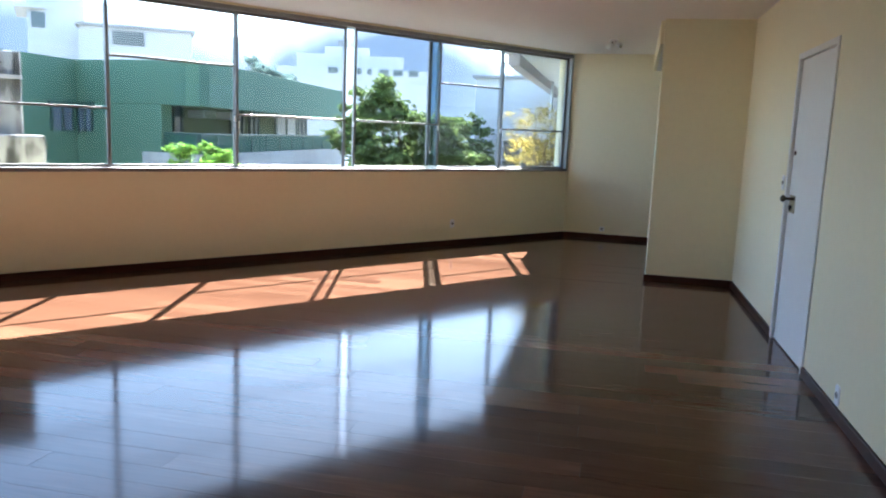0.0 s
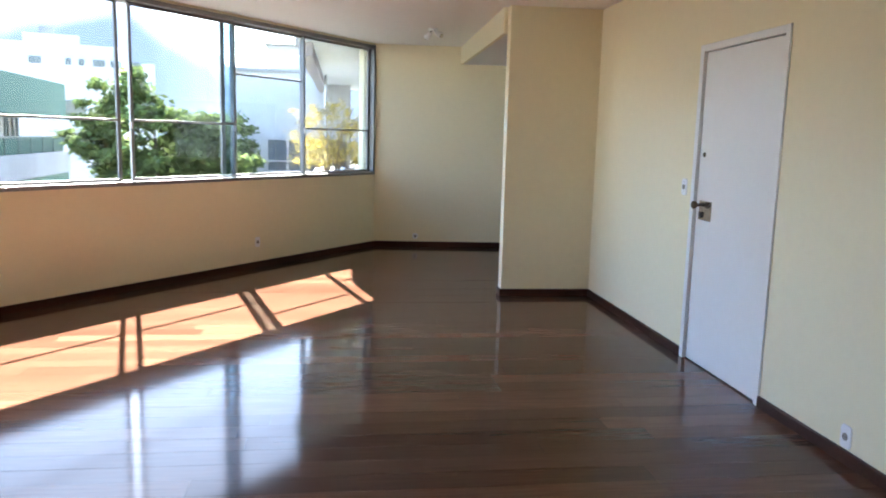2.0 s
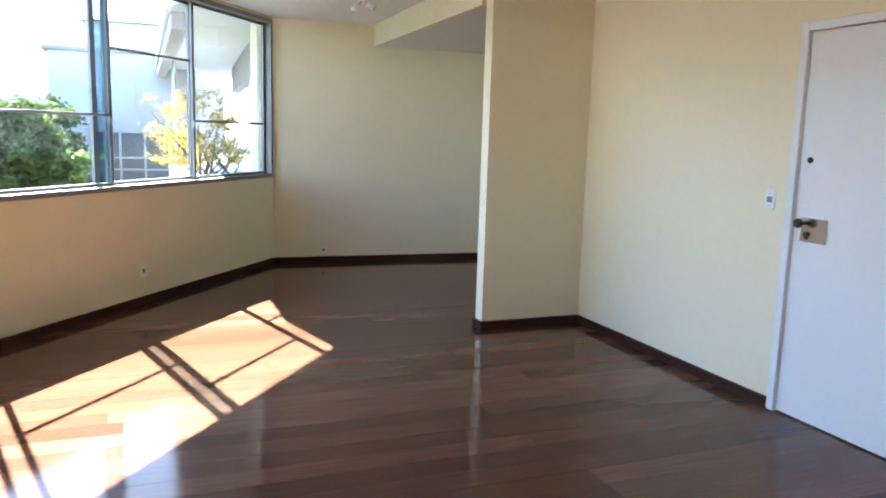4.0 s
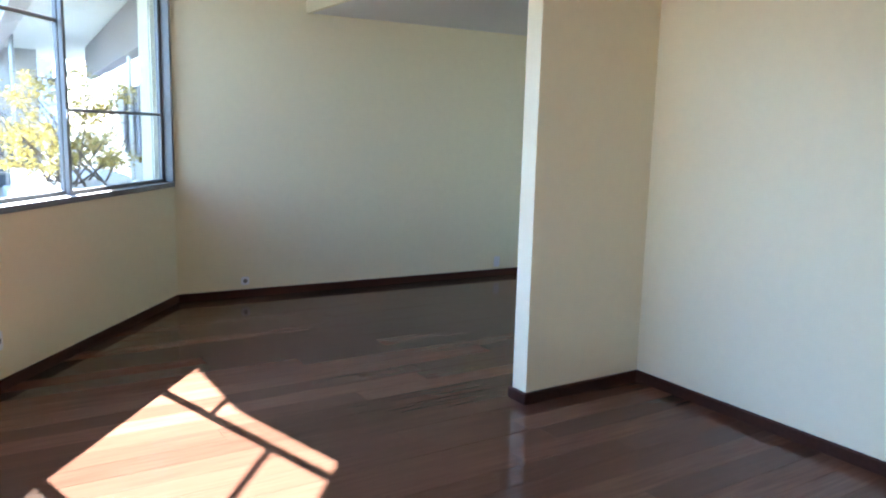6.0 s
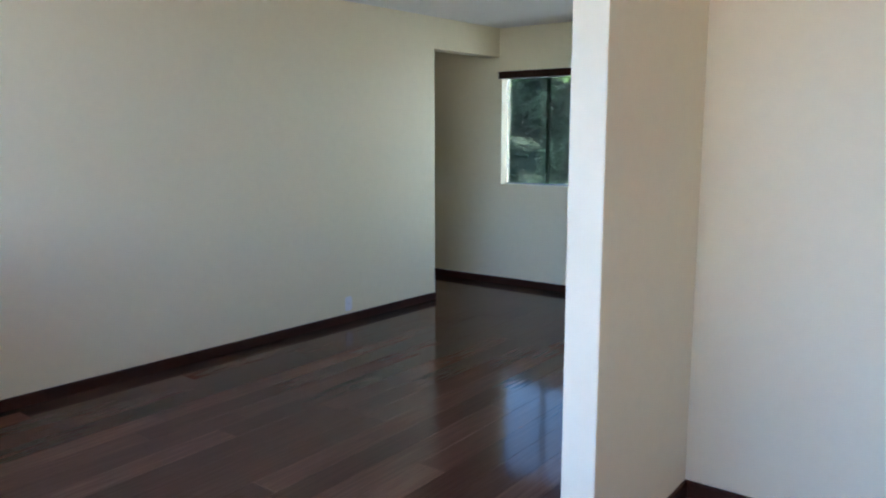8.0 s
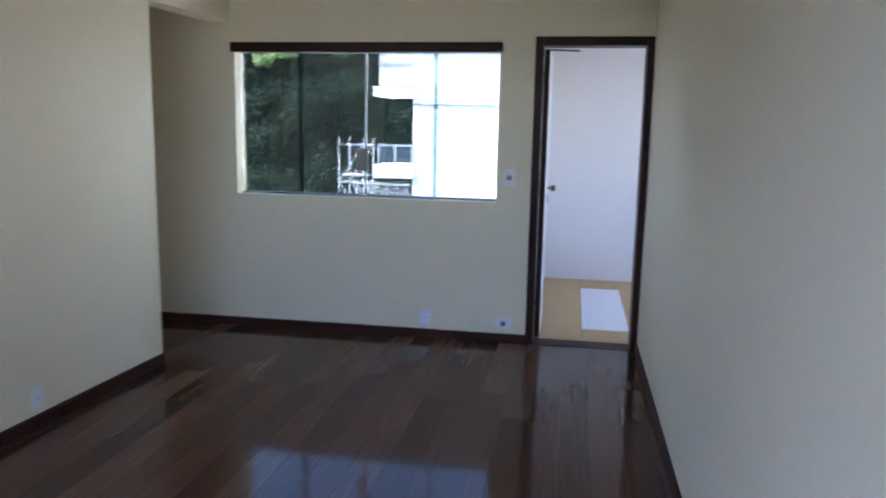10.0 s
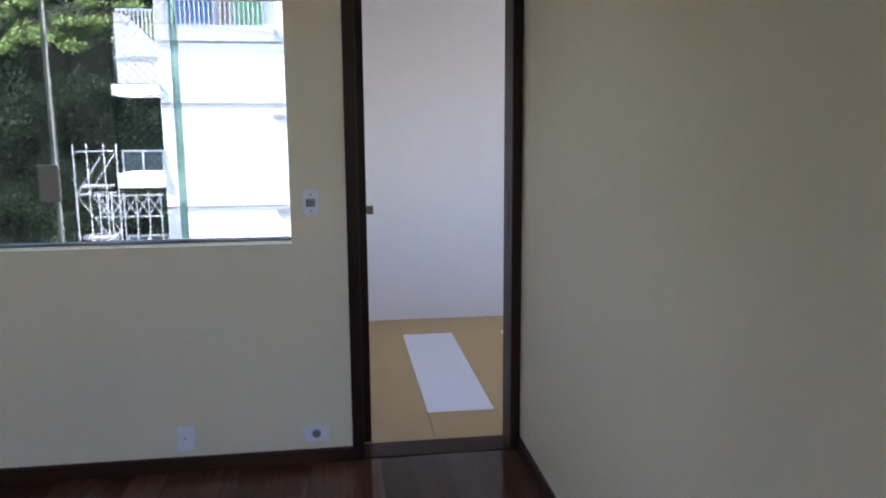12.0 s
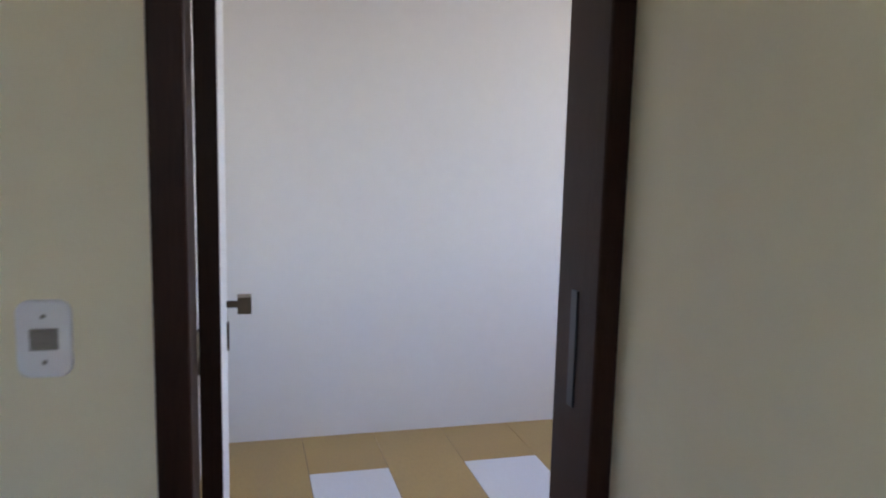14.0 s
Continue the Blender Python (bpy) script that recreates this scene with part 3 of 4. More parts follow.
for z in (0.25, 1.05, 1.8):
    part("hinge", rodded((L2(2.607), 0.162, z), (L2(2.607), 0.162, z + 0.08), 0.007, 10), CHROME, d2, smooth=True)

# ---- service room ----
KX0, KX1, KY0 = -0.6, 2.72, -5.75
KITCHEN_CEIL = 2.5
single("wall_service_back", boxed(KX0, KY0 - 0.15, -0.02, KX1, KY0, KITCHEN_CEIL), WHITE_WALL, pose(0, 0, 0), "plain white painted wall of the service room", "wall", kind="structure")
single("wall_service_east", boxed(KX1, KY0 - 0.15, -0.02, KX1 + 0.10, wy(2.9) - 0.155, KITCHEN_CEIL + 0.1), WHITE_WALL, pose(0, 0, 0), "plain white painted wall of the service room", "wall", kind="structure")
# This opening is out of view, added only to let light in.
single("wall_service_west", panel_with_holes(0, 2.4, -0.02, KITCHEN_CEIL, [(0.5, 1.7, 0.95, 2.2)], 0.15), WHITE_WALL, along((KX0, -5.75), (KX0, -3.4)), "plain white painted wall with an unseen opening added for light", "wall", kind="structure")
single("wall_service_front", boxed(KX0, wy(1.8) - 0.15, -0.02, PIER_B, wy(1.8) - 0.0, KITCHEN_CEIL), WHITE_WALL, pose(0, 0, 0), "plain white painted wall of the service room", "wall", kind="structure")
slab("ceiling_service", [(KX0, KY0 - 0.1), (KX1 + 0.08, KY0 - 0.1), (KX1 + 0.08, wy(2.9) - 0.14), (KX0, wy(KX0) - 0.1)], KITCHEN_CEIL, KITCHEN_CEIL + 0.15, WHITE_WALL, "white painted ceiling of the service room")
kfloor = slab("floor_service", [(KX0, KY0 - 0.1), (KX1 + 0.08, KY0 - 0.1), (KX1 + 0.08, wy(2.9) - 0.05), (KX0, wy(KX0) - 0.16)], -0.2, -0.006, SEAM, "ochre yellow panel floor with white panels let in")

# ---- outdoors, seen through the windows ----
GROUND_Z = -9.0
bm = bmesh.new()
bmesh.ops.create_grid(bm, x_segments=8, y_segments=8, size=900)
single("ground", bm, GROUND, pose(0, 0, GROUND_Z), "far ground below the apartment", "ground", kind="structure")


def leaves(bm_data, centre, radii, count, size, rng, shell=0.55):
    """Adds many small folded leaves, spread through an uneven ball, to lists of vertices and faces."""
    vs, fs = bm_data
    cx, cy, cz = centre
    for _ in range(count):
        d = Vector((rng.gauss(0, 1), rng.gauss(0, 1), rng.gauss(0, 1))).normalized()
        r = shell + (1 - shell) * rng.random()
        lump = 0.8 + 0.35 * noise.noise(d * 2.3 + Vector(centre))
        p = Vector((cx + d.x * radii[0] * r * lump, cy + d.y * radii[1] * r * lump, cz + d.z * radii[2] * r * lump))
        q = Euler((rng.uniform(-1.0, 1.0), rng.uniform(-1.0, 1.0), rng.uniform(0, 6.28))).to_matrix()
        s = size * rng.uniform(0.6, 1.4)
        n = len(vs)
        for lx, ly, lz in ((-0.5, 0, 0), (0, -0.28, 0.06), (0.55, 0, -0.05), (0, 0.28, 0.06)):
            v = p + q @ Vector((lx * s, ly * s, lz * s))
            vs.append((v.x, v.y, v.z))
        fs.append((n, n + 1, n + 2))
        fs.append((n, n + 2, n + 3))


def leaf_mesh(name, data, mat, parent=None, label=""):
    me = bpy.data.meshes.new(name)
    me.from_pydata(data[0], [], data[1])
    me.materials.append(mat)
    ob = new(name, me)
    ob.parent = parent
    return tagged(ob, label)


def tree(name, base, height, crowns, mat, label, count, size, seed, trunk_r=0.18, group=""):
    """A tapered trunk with limbs to each part of the crown, whose leaves hang in many small clumps."""
    rng = random.Random(seed)
    ob = thing(name, pose(0, 0, 0), label, "tree", group)
    bm = bmesh.new()
    b, top = Vector(base), Vector(base) + Vector((0, 0, height))
    rod(bm, b, b.lerp(top, 0.6), trunk_r, 10, trunk_r * 0.6)
    data = ([], [])
    total = sum(r[0] * r[1] * r[2] for _, r in crowns)
    for c, r in crowns:
        fork = b.lerp(top, rng.uniform(0.45, 0.6))
        rod(bm, fork, Vector(c), trunk_r * 0.4, 7, trunk_r * 0.08)
        share = int(count * r[0] * r[1] * r[2] / total)
        leaves(data, c, (r[0] * 0.85, r[1] * 0.85, r[2] * 0.85), share // 2, size, rng, 0.1)
        clumps = max(5, min(70, share // 60))
        for _ in range(clumps):
            d = Vector((rng.gauss(0, 1), rng.gauss(0, 1), rng.gauss(0.15, 1))).normalized()
            k = rng.uniform(0.35, 1.08)
            at = Vector((c[0] + d.x * r[0] * k, c[1] + d.y * r[1] * k, c[2] + d.z * r[2] * k))
            g = (r[0] * r[1] * r[2] / clumps) ** (1 / 3) * rng.uniform(0.8, 1.35)
            if rng.random() < 0.35:
                rod(bm, Vector(c), at, trunk_r * 0.09, 5, trunk_r * 0.03)
            leaves(data, at, (g, g, g * 0.55), share // clumps, size, rng, 0.25)
    part("trunk", bm, BARK, ob, smooth=True)
    leaf_mesh("crown", data, mat, ob)
    return ob


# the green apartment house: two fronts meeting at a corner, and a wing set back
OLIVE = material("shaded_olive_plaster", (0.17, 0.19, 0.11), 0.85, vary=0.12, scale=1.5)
RAIL_GLASS = material("green_balcony_glass", (0.035, 0.085, 0.06), 0.6, spec=0.05, vary=0.25, scale=2)
DARK_FRAME = material("dark_green_frame", (0.02, 0.05, 0.04), 0.5, vary=0.15)
green = thing("green_house", pose(0, 0, 0), "green painted apartment house with a glazed corner balcony", "house")
GTOP = 2.70
C0, C1, B1 = (7.16, 9.29), (17.5, 10.12), (7.65, 12.45)
front_c, front_b = along(C0, C1), along(B1, C0)
len_c, len_b = math.dist(C0, C1), math.dist(B1, C0)
OPEN_B = len_b - 0.95
part("wall", boxed(0.0, 0.0, 1.80, len_c, 0.30, GTOP, 0.01), GREEN_PAINT, green, at=front_c)
part("wall", boxed(0.0, 0.0, GROUND_Z, len_c, 0.30, 0.62), GREEN_PAINT, green, at=front_c)
part("wall", boxed(0.0, 0.0, 1.815, len_b - 0.005, 0.30, GTOP - 0.004, 0.01), GREEN_PAINT, green, at=front_b)
part("wall", boxed(0.0, 0.0, GROUND_Z, OPEN_B, 0.30, 1.813), GREEN_PAINT, green, at=front_b)
part("wall", boxed(OPEN_B + 0.002, 0.0, GROUND_Z, len_b - 0.005, 0.30, 0.62), GREEN_PAINT, green, at=front_b)
part("wall", boxed(3.2, B1[1], GROUND_Z, B1[0] + 0.25, B1[1] + 0.3, GTOP - 0.01), GREEN_PAINT, green, "green wing wall set back")
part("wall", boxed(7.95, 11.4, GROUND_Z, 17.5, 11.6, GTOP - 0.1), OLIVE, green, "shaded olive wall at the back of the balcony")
part("roof", boxed(8.0, 10.5, 2.45, 17.3, 16.0, 2.55), PALE_CONCRETE, green)
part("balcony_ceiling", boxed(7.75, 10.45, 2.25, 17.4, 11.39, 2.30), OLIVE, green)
part("balcony_floor", boxed(7.75, 10.25, 0.5, 17.4, 11.39, 0.60), PALE_CONCRETE, green)
part("parapet", boxed(-0.02, -0.06, 0.28, len_c, -0.002, 0.86), PALE_CONCRETE, green, "grey concrete parapet", at=front_c)
part("parapet", boxed(OPEN_B - 0.45, -0.06, 0.28, len_b + 0.05, -0.002, 0.86), PALE_CONCRETE, green, "grey concrete parapet", at=front_b)
for run, a, b, count in ((front_c, 0.06, len_c - 0.2, 11), (front_b, OPEN_B + 0.02, len_b - 0.03, 2)):
    part("rail", boxed(a, 0.06, 1.225, b, 0.11, 1.275, 0.004), DARK_FRAME, green, at=run)
    gap = (b - a) / count
    for i in range(count + 1):
        part("rail_post", boxed(a + i * gap - 0.02, 0.063, 0.60, a + i * gap + 0.02, 0.107, 1.224), DARK_FRAME, green, at=run)
    for i in range(count):
        part("rail_pane", boxed(a + i * gap + 0.022, 0.078, 0.66, a + (i + 1) * gap - 0.022, 0.088, 1.222), RAIL_GLASS, green, "green tinted glass balcony panel", at=run)
CURTAIN = material("pale_curtain", (0.45, 0.45, 0.44), 0.9, vary=0.15, scale=6, stretch=(8, 8, 0.4))
for x0, x1, mat in ((9.19, 9.87, VERANDA_GLASS), (12.24, 12.87, VERANDA_GLASS), (13.3, 13.82, CURTAIN), (15.0, 16.5, WHITE_STUCCO), (16.7, 17.3, VERANDA_GLASS)):
    w = part("window", boxed(x0, 11.36, 0.62, x1, 11.398, 2.02), mat, green)
    for k in (x0, (x0 + x1) / 2, x1):
        part("frame", boxed(k - 0.035, 11.32, 0.62, k + 0.035, 11.358, 2.05), DARK_FRAME, w)
for x in (10.17, 11.44):
    cooler = part("air_conditioner", boxed(x, 10.95, 1.60, x + 0.58, 11.39, 1.79, 0.02), WHITE_STUCCO, green, "white window air conditioner")
    for k in range(4):
        part("slat", boxed(x + 0.05, 10.935, 1.62 + k * 0.04, x + 0.53, 10.949, 1.64 + k * 0.04), OLIVE, cooler)
for run, x0, x1 in ((along((3.2, B1[1]), (7.6, B1[1])), 3.67, 4.28), (front_b, 0.07, 0.45)):
    w = part("window", boxed(x0, -0.03, 1.22, x1, 0.01, 1.72), VERANDA_GLASS, green, at=run)
    for k in (x0, (x0 + x1) / 2, x1):
        part("frame", boxed(k - 0.025, -0.05, 1.20, k + 0.025, -0.031, 1.74), DARK_FRAME, w)
    part("lintel", boxed(x0 - 0.08, -0.10, 1.74, x1 + 0.08, -0.004, 1.80, 0.008), DARK_FRAME, w)
tw = thing("roof_tower", pose(0, 0, 0), "white stucco roof tower with one small window", "building")
TW = along((16.1, 21.0), (17.4, 19.5))
part("wall", boxed(0, 0, 2.0, 1.75, 3.0, 5.55), WHITE_STUCCO, tw, at=TW)
part("roof", boxed(-0.35, -0.2, 5.12, 0.6, 3.0, 5.22), WHITE_STUCCO, tw, at=TW)
part("window", boxed(0.13, -0.03, 4.50, 0.55, 0.0, 5.02), DARK_GLASS, tw, at=TW)
ac = thing("roof_plant_room", pose(0, 0, 0), "white roof plant room with a grey louvre", "building")
AC = along((15.6, 18.6), (17.7, 15.5))
part("wall", boxed(0, 0, 2.0, 3.5, 2.5, 4.50), STREAKED_WHITE, ac, at=AC)
part("roof", boxed(-0.1, -0.15, 4.50, 3.6, 2.6, 4.59), PALE_CONCRETE, ac, at=AC)
lv = part("louvre", boxed(1.0, -0.04, 3.95, 2.0, 0.0, 4.42), PALE_CONCRETE, ac, at=AC)
for i in range(6):
    part("slat", boxed(1.02, -0.08, 3.98 + i * 0.07, 1.98, -0.04, 4.015 + i * 0.07), DARK_GLASS, lv)
old = thing("weathered_wall", pose(0, 0, 0), "weathered white concrete wall with black streaks", "wall")
OW = along((0.02, 7.62), (0.55, 7.02))
part("wall", boxed(-3.0, 0, GROUND_Z, 0.46, 0.5, 2.12, 0.02), STREAKED, old, at=OW)
part("ledge", boxed(-3.0, -0.03, 1.84, 0.47, 0.0, 1.88), WHITE_STUCCO, old, at=OW)
part("parapet", boxed(-3.0, -0.25, GROUND_Z, 0.66, -0.03, 1.28, 0.03), STREAKED, old, at=OW)

far_house = thing("apartment_block", pose(0, 0, 0), "far white apartment block with a stepped roof", "building")
FB = along((48.2, 26.4), (52.4, 13.5))
part("wall", boxed(-0.5, 0, GROUND_Z, 11.3, 9, 6.15), WHITE_STUCCO, far_house, at=FB)
part("wall", boxed(0.9, 1.0, 6.15, 9.2, 8, 7.25), WHITE_STUCCO, far_house, at=FB)
part("roof", boxed(3.0, 2.0, 7.25, 6.5, 6, 7.95), WHITE_STUCCO, far_house, at=FB)
for x0 in (3.4, 5.6, 6.4, 7.3, 8.4, 9.6):
    part("window", boxed(x0, -0.05, 5.75, x0 + (0.75 if x0 not in (5.6, 6.4) else 0.35), 0.02, 6.2), DARK_GLASS, far_house, at=FB)
for x0 in (0.5, 3.0, 5.5, 8.0):
    part("window", boxed(x0, -0.05, 2.2, x0 + 1.2, 0.02, 3.4), DARK_GLASS, far_house, at=FB)
part("water_tank", boxed(4.0, 2.5, 7.95, 4.9, 4, 8.5), PALE_CONCRETE, far_house, at=FB)

side_house = thing("white_house", pose(0, 0, 0), "pale white plastered house with a glazed veranda", "house")
part("wall", boxed(14.0, 2.2, GROUND_Z, 20, 5.05, 2.98), WHITE_STUCCO, side_house)
part("roof", boxed(13.9, 2.2, 2.98, 20, 5.15, 3.05), PALE_CONCRETE, side_house)
wv = part("window", boxed(13.96, 2.25, 0.3, 14.02, 4.25, 1.34), VERANDA_GLASS, side_house)
for y in (2.25, 2.74, 3.23, 3.72, 4.22):
    part("frame", boxed(13.92, y, 0.3, 13.97, y + 0.05, 1.38), WHITE_STUCCO, wv)
for z in (0.55, 0.80, 1.34):
    part("rail", boxed(13.90, 2.22, z, 13.95, 4.3, z + 0.04), WHITE_STUCCO, wv)

hut = thing("roof_house", pose(0, 0, 0), "roof terrace house with a grey-green tiled roof and a railing", "house")
part("wall", boxed(17.0, 2.6, 3.0, 20.0, 4.5, 3.95), WHITE_STUCCO, hut)
bm = bmesh.new()
eaves, crest = [bm.verts.new((x, y, 3.95)) for x, y in ((16.7, 2.4), (20.3, 2.4), (20.3, 4.6), (16.7, 4.6))], [bm.verts.new((18.0, 3.0, 4.42)), bm.verts.new((19.2, 3.0, 4.42))]
bm.faces.new((eaves[0], crest[0], eaves[3]))
bm.faces.new((eaves[3], crest[0], crest[1], eaves[2]))
bm.faces.new((eaves[2], crest[1], eaves[1]))
bm.faces.new((eaves[1], crest[1], crest[0], eaves[0]))
bm.faces.new(eaves)
part("roof", bm, SLATE, hut, "grey-green tiled hipped roof")
terrace_rail = part("rail", boxed(16.45, 2.6, 3.60, 16.50, 4.75, 3.64), STEEL, hut)
for i in range(24):
    part("rail_bar", boxed(16.46, 2.62 + i * 0.092, 3.05, 16.49, 2.64 + i * 0.092, 3.60), STEEL, terrace_rail)

# the same building's next bay: a flat overhang, its beam and planter
bay = thing("balcony_bay", pose(0, 0, 0), "pale plastered overhang and beam of the neighbouring balcony", "balcony")
bm = bmesh.new()
ring = [(4.33, 2.82), (5.28, 3.04), (16.0, 3.0), (16.0, 1.0), (5.3, 1.0), (5.27, 2.16)]
low, top = [[bm.verts.new((x, y, z)) for x, y in ring] for z in (2.72, 2.92)]
bm.faces.new(low)
bm.faces.new(top)
for i in range(6):
    bm.faces.new((low[i], low[(i + 1) % 6], top[(i + 1) % 6], top[i]))
part("soffit", bm, PLASTER_CANOPY, bay)
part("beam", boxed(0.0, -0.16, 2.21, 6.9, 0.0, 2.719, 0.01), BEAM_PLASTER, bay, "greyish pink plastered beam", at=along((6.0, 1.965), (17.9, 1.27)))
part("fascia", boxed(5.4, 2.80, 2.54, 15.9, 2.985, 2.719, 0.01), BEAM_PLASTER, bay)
bay_window = part("window", boxed(9.6, 0.752, 0.95, 13.8, 0.79, 2.12), VERANDA_GLASS, bay)
for k in range(7):
    part("frame", boxed(9.57 + k * 0.7, 0.792, 0.93, 9.63 + k * 0.7, 0.83, 2.14), BEAM_PLASTER, bay_window)
part("drain_pipe", rodded((7.6, 0.83, -0.2), (7.6, 0.83, 2.2), 0.035, 10), BARK, bay)
part("wall", boxed(5.45, 0.6, GROUND_Z, 16.0, 0.75, 2.719), PLASTER_CANOPY, bay)
part("planter", boxed(6.2, 1.75, 0.45, 10.0, 2.9, 0.86, 0.02), PLASTER_CANOPY, bay)
part("pillar", boxed(5.55, 1.55, GROUND_Z, 5.75, 1.80, 2.719, 0.01), PLASTER_CANOPY, bay)
part("floor_slab", boxed(5.45, 0.75, -0.2, 12.5, 2.9, 0.45), PLASTER_CANOPY, bay)
part("pipe", rodded((6.9, 1.95, 0.9), (6.9, 1.95, 2.15), 0.02, 10), STEEL, bay)
part("pipe", rodded((11.0, 2.75, 0.9), (11.0, 2.75, 2.72), 0.03, 10), STEEL, bay)

rng = random.Random(5)
shrub = thing("yellow_shrub", pose(0, 0, 0), "yellow-leaved shrub with bare twigs in a planter", "shrub")
bm = bmesh.new()
for i in range(26):
    a = Vector((rng.uniform(6.7, 7.7), rng.uniform(2.1, 2.7), 0.86))
    b = a + Vector((rng.uniform(-0.5, 0.5), rng.uniform(-0.5, 0.7), rng.uniform(0.3, 1.0)))
    rod(bm, a, b, 0.012, 6, 0.004)
    rod(bm, b, b + Vector((rng.uniform(-0.3, 0.3), rng.uniform(-0.4, 0.4), rng.uniform(-0.1, 0.3))), 0.005, 5, 0.002)
part("twigs", bm, BARK, shrub)
data = ([], [])
for i in range(110):
    c = (rng.uniform(6.5, 8.0), rng.triangular(1.85, 3.45, 2.3), 1.02 + 0.95 * rng.random() ** 1.5)
    leaves(data, c, (0.20, 0.20, 0.13), 70, 0.036, rng, 0.1)
leaf_mesh("crown", data, LEAF_YELLOW, shrub)

tree("street_tree", (9.6, 5.7, GROUND_Z), 10.5, [((9.0, 6.6, 1.45), (0.7, 0.75, 0.55)), ((8.9, 6.15, 2.2), (0.6, 0.5, 0.48)), ((9.0, 5.75, 1.75), (0.7, 0.7, 0.5)), ((9.3, 5.15, 1.55), (0.8, 0.75, 0.5)), ((9.4, 4.75, 1.25), (0.6, 0.55, 0.45)), ((9.6, 5.7, 0.6), (1.2, 1.5, 0.9)), ((9.3, 4.75, 0.7), (0.8, 0.75, 0.7)), ((9.0, 6.3, 0.8), (0.8, 0.8, 0.7)), ((9.6, 5.6, -0.6), (1.4, 1.8, 0.9))], LEAF, "leafy green street tree with glossy sunlit leaves", 26000, 0.125, 3)
tree("street_tree", (13.2, 5.3, GROUND_Z), 10, [((12.8, 5.25, 1.55), (0.6, 0.6, 0.55)), ((12.8, 4.75, 1.0), (0.6, 0.6, 0.6)), ((12.9, 5.1, 0.4), (0.9, 0.9, 0.7))], LEAF, "smaller green tree behind the street tree", 7000, 0.12, 4)
tree("street_tree", (3.1, 6.95, GROUND_Z), 10, [((2.95, 7.05, 1.06), (0.26, 0.26, 0.2)), ((3.15, 6.7, 0.98), (0.28, 0.30, 0.17)), ((3.1, 6.8, 0.75), (0.45, 0.55, 0.22))], LEAF_LIGHT, "top of a bright green tree below the window", 2600, 0.085, 6, 0.08)


def ridge(name, points, base, mat, label):
    """A mountain line far off: rounded shoulders between the peaks, with wooded roughness."""
    fine = []
    for (x0, y0, z0), (x1, y1, z1) in zip(points, points[1:]):
        for k in range(10):
            t = k / 10
            e = 0.5 * t + 0.5 * t * t * (3 - 2 * t)
            fine.append((x0 + (x1 - x0) * t, y0 + (y1 - y0) * t, z0 + (z1 - z0) * e + 0.9 * noise.noise(Vector((x0 + (x1 - x0) * t, y0 + (y1 - y0) * t, 0)) * 0.23)))
    bm = bmesh.new()
    rows = [[bm.verts.new((x * s, y * s, base + (z - base) * h + (3 * noise.noise(Vector((x, y, 90 * h)) * 0.05) if h < 0.9 else 0))) for x, y, z in fine] for s, h in ((0.80, 0.0), (0.87, 0.35), (0.94, 0.7), (1.0, 1.0), (1.2, 0.3))]
    for a, b in zip(rows, rows[1:]):
        for i in range(len(fine) - 1):
            bm.faces.new((a[i], a[i + 1], b[i + 1], b[i]))
    return single(name, bm, mat, pose(0, 0, 0), label, "mountain", kind="structure", smooth=True)


# Aerial haze is put into the hills as bluish colour and a faint glow.
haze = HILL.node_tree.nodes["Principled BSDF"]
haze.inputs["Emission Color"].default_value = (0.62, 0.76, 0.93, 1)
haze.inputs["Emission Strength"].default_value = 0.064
ridge("backdrop_mountain", [(150, 420, 40), (288, 272, 66), (318, 235, 55), (334, 211, 50), (347, 188, 45), (353, 176, 43), (359, 164, 53), (369, 140, 64), (380, 105, 72), (386, 88, 57), (390, 72, 50), (392, 59, 34), (393, 46, 38), (394, 33, 45), (396, 9, 54), (398, -40, 40)], GROUND_Z, HILL, "forested mountains far away, haze put into their blue colour and glow")
tree("far_tree", (40.5, 24.2, GROUND_Z), 12, [((40.5, 24.2, 4.6), (2.2, 1.8, 1.1)), ((40.2, 22.8, 4.2), (1.6, 1.5, 0.9))], LEAF_FAR, "dark far tree before the white block", 1800, 0.4, 8)

# ---- seen through the serving window ----
block = thing("white_block", pose(0, 0, 0), "bright white apartment block with projecting balconies", "building")
part("wall", boxed(-6.0, -44.0, GROUND_Z, 10.0, -33.6, 9.0), BRIGHT_WHITE, block)
for z in (-1.86, 2.52, 5.06):
    part("string_course", boxed(-6.0, -33.6, z, 10.0, -33.55, z + 0.09), PALE_CONCRETE, block)
for z0, z1 in ((2.92, 3.42), (-0.95, -0.30), (-4.62, -3.92)):
    part("balcony_slab", boxed(9.99, -36.0, z0, 11.92, -33.50, z1 - 0.04), BRIGHT_WHITE, block)
for z0 in (-0.28, -3.90):
    part("balcony_rail", boxed(10.0, -33.62, z0 + 0.85, 11.7, -33.55, z0 + 0.93), STEEL, block)
    for x in (10.0, 10.83, 11.64):
        part("rail_post", boxed(x, -33.62, z0, x + 0.07, -33.55, z0 + 0.9), STEEL, block)
    for x in (10.08, 10.92):
        part("rail_pane", boxed(x, -33.60, z0 + 0.05, x + 0.72, -33.58, z0 + 0.85), DARK_GLASS, block)
bm = bmesh.new()
outline = ((9.99, 3.42), (11.68, 3.42), (11.66, 6.30), (11.12, 6.15), (9.99, 4.95))
front, rear = [[bm.verts.new((x, y, z)) for x, z in outline] for y in (-33.62, -33.80)]
bm.faces.new(front)
bm.faces.new(rear)
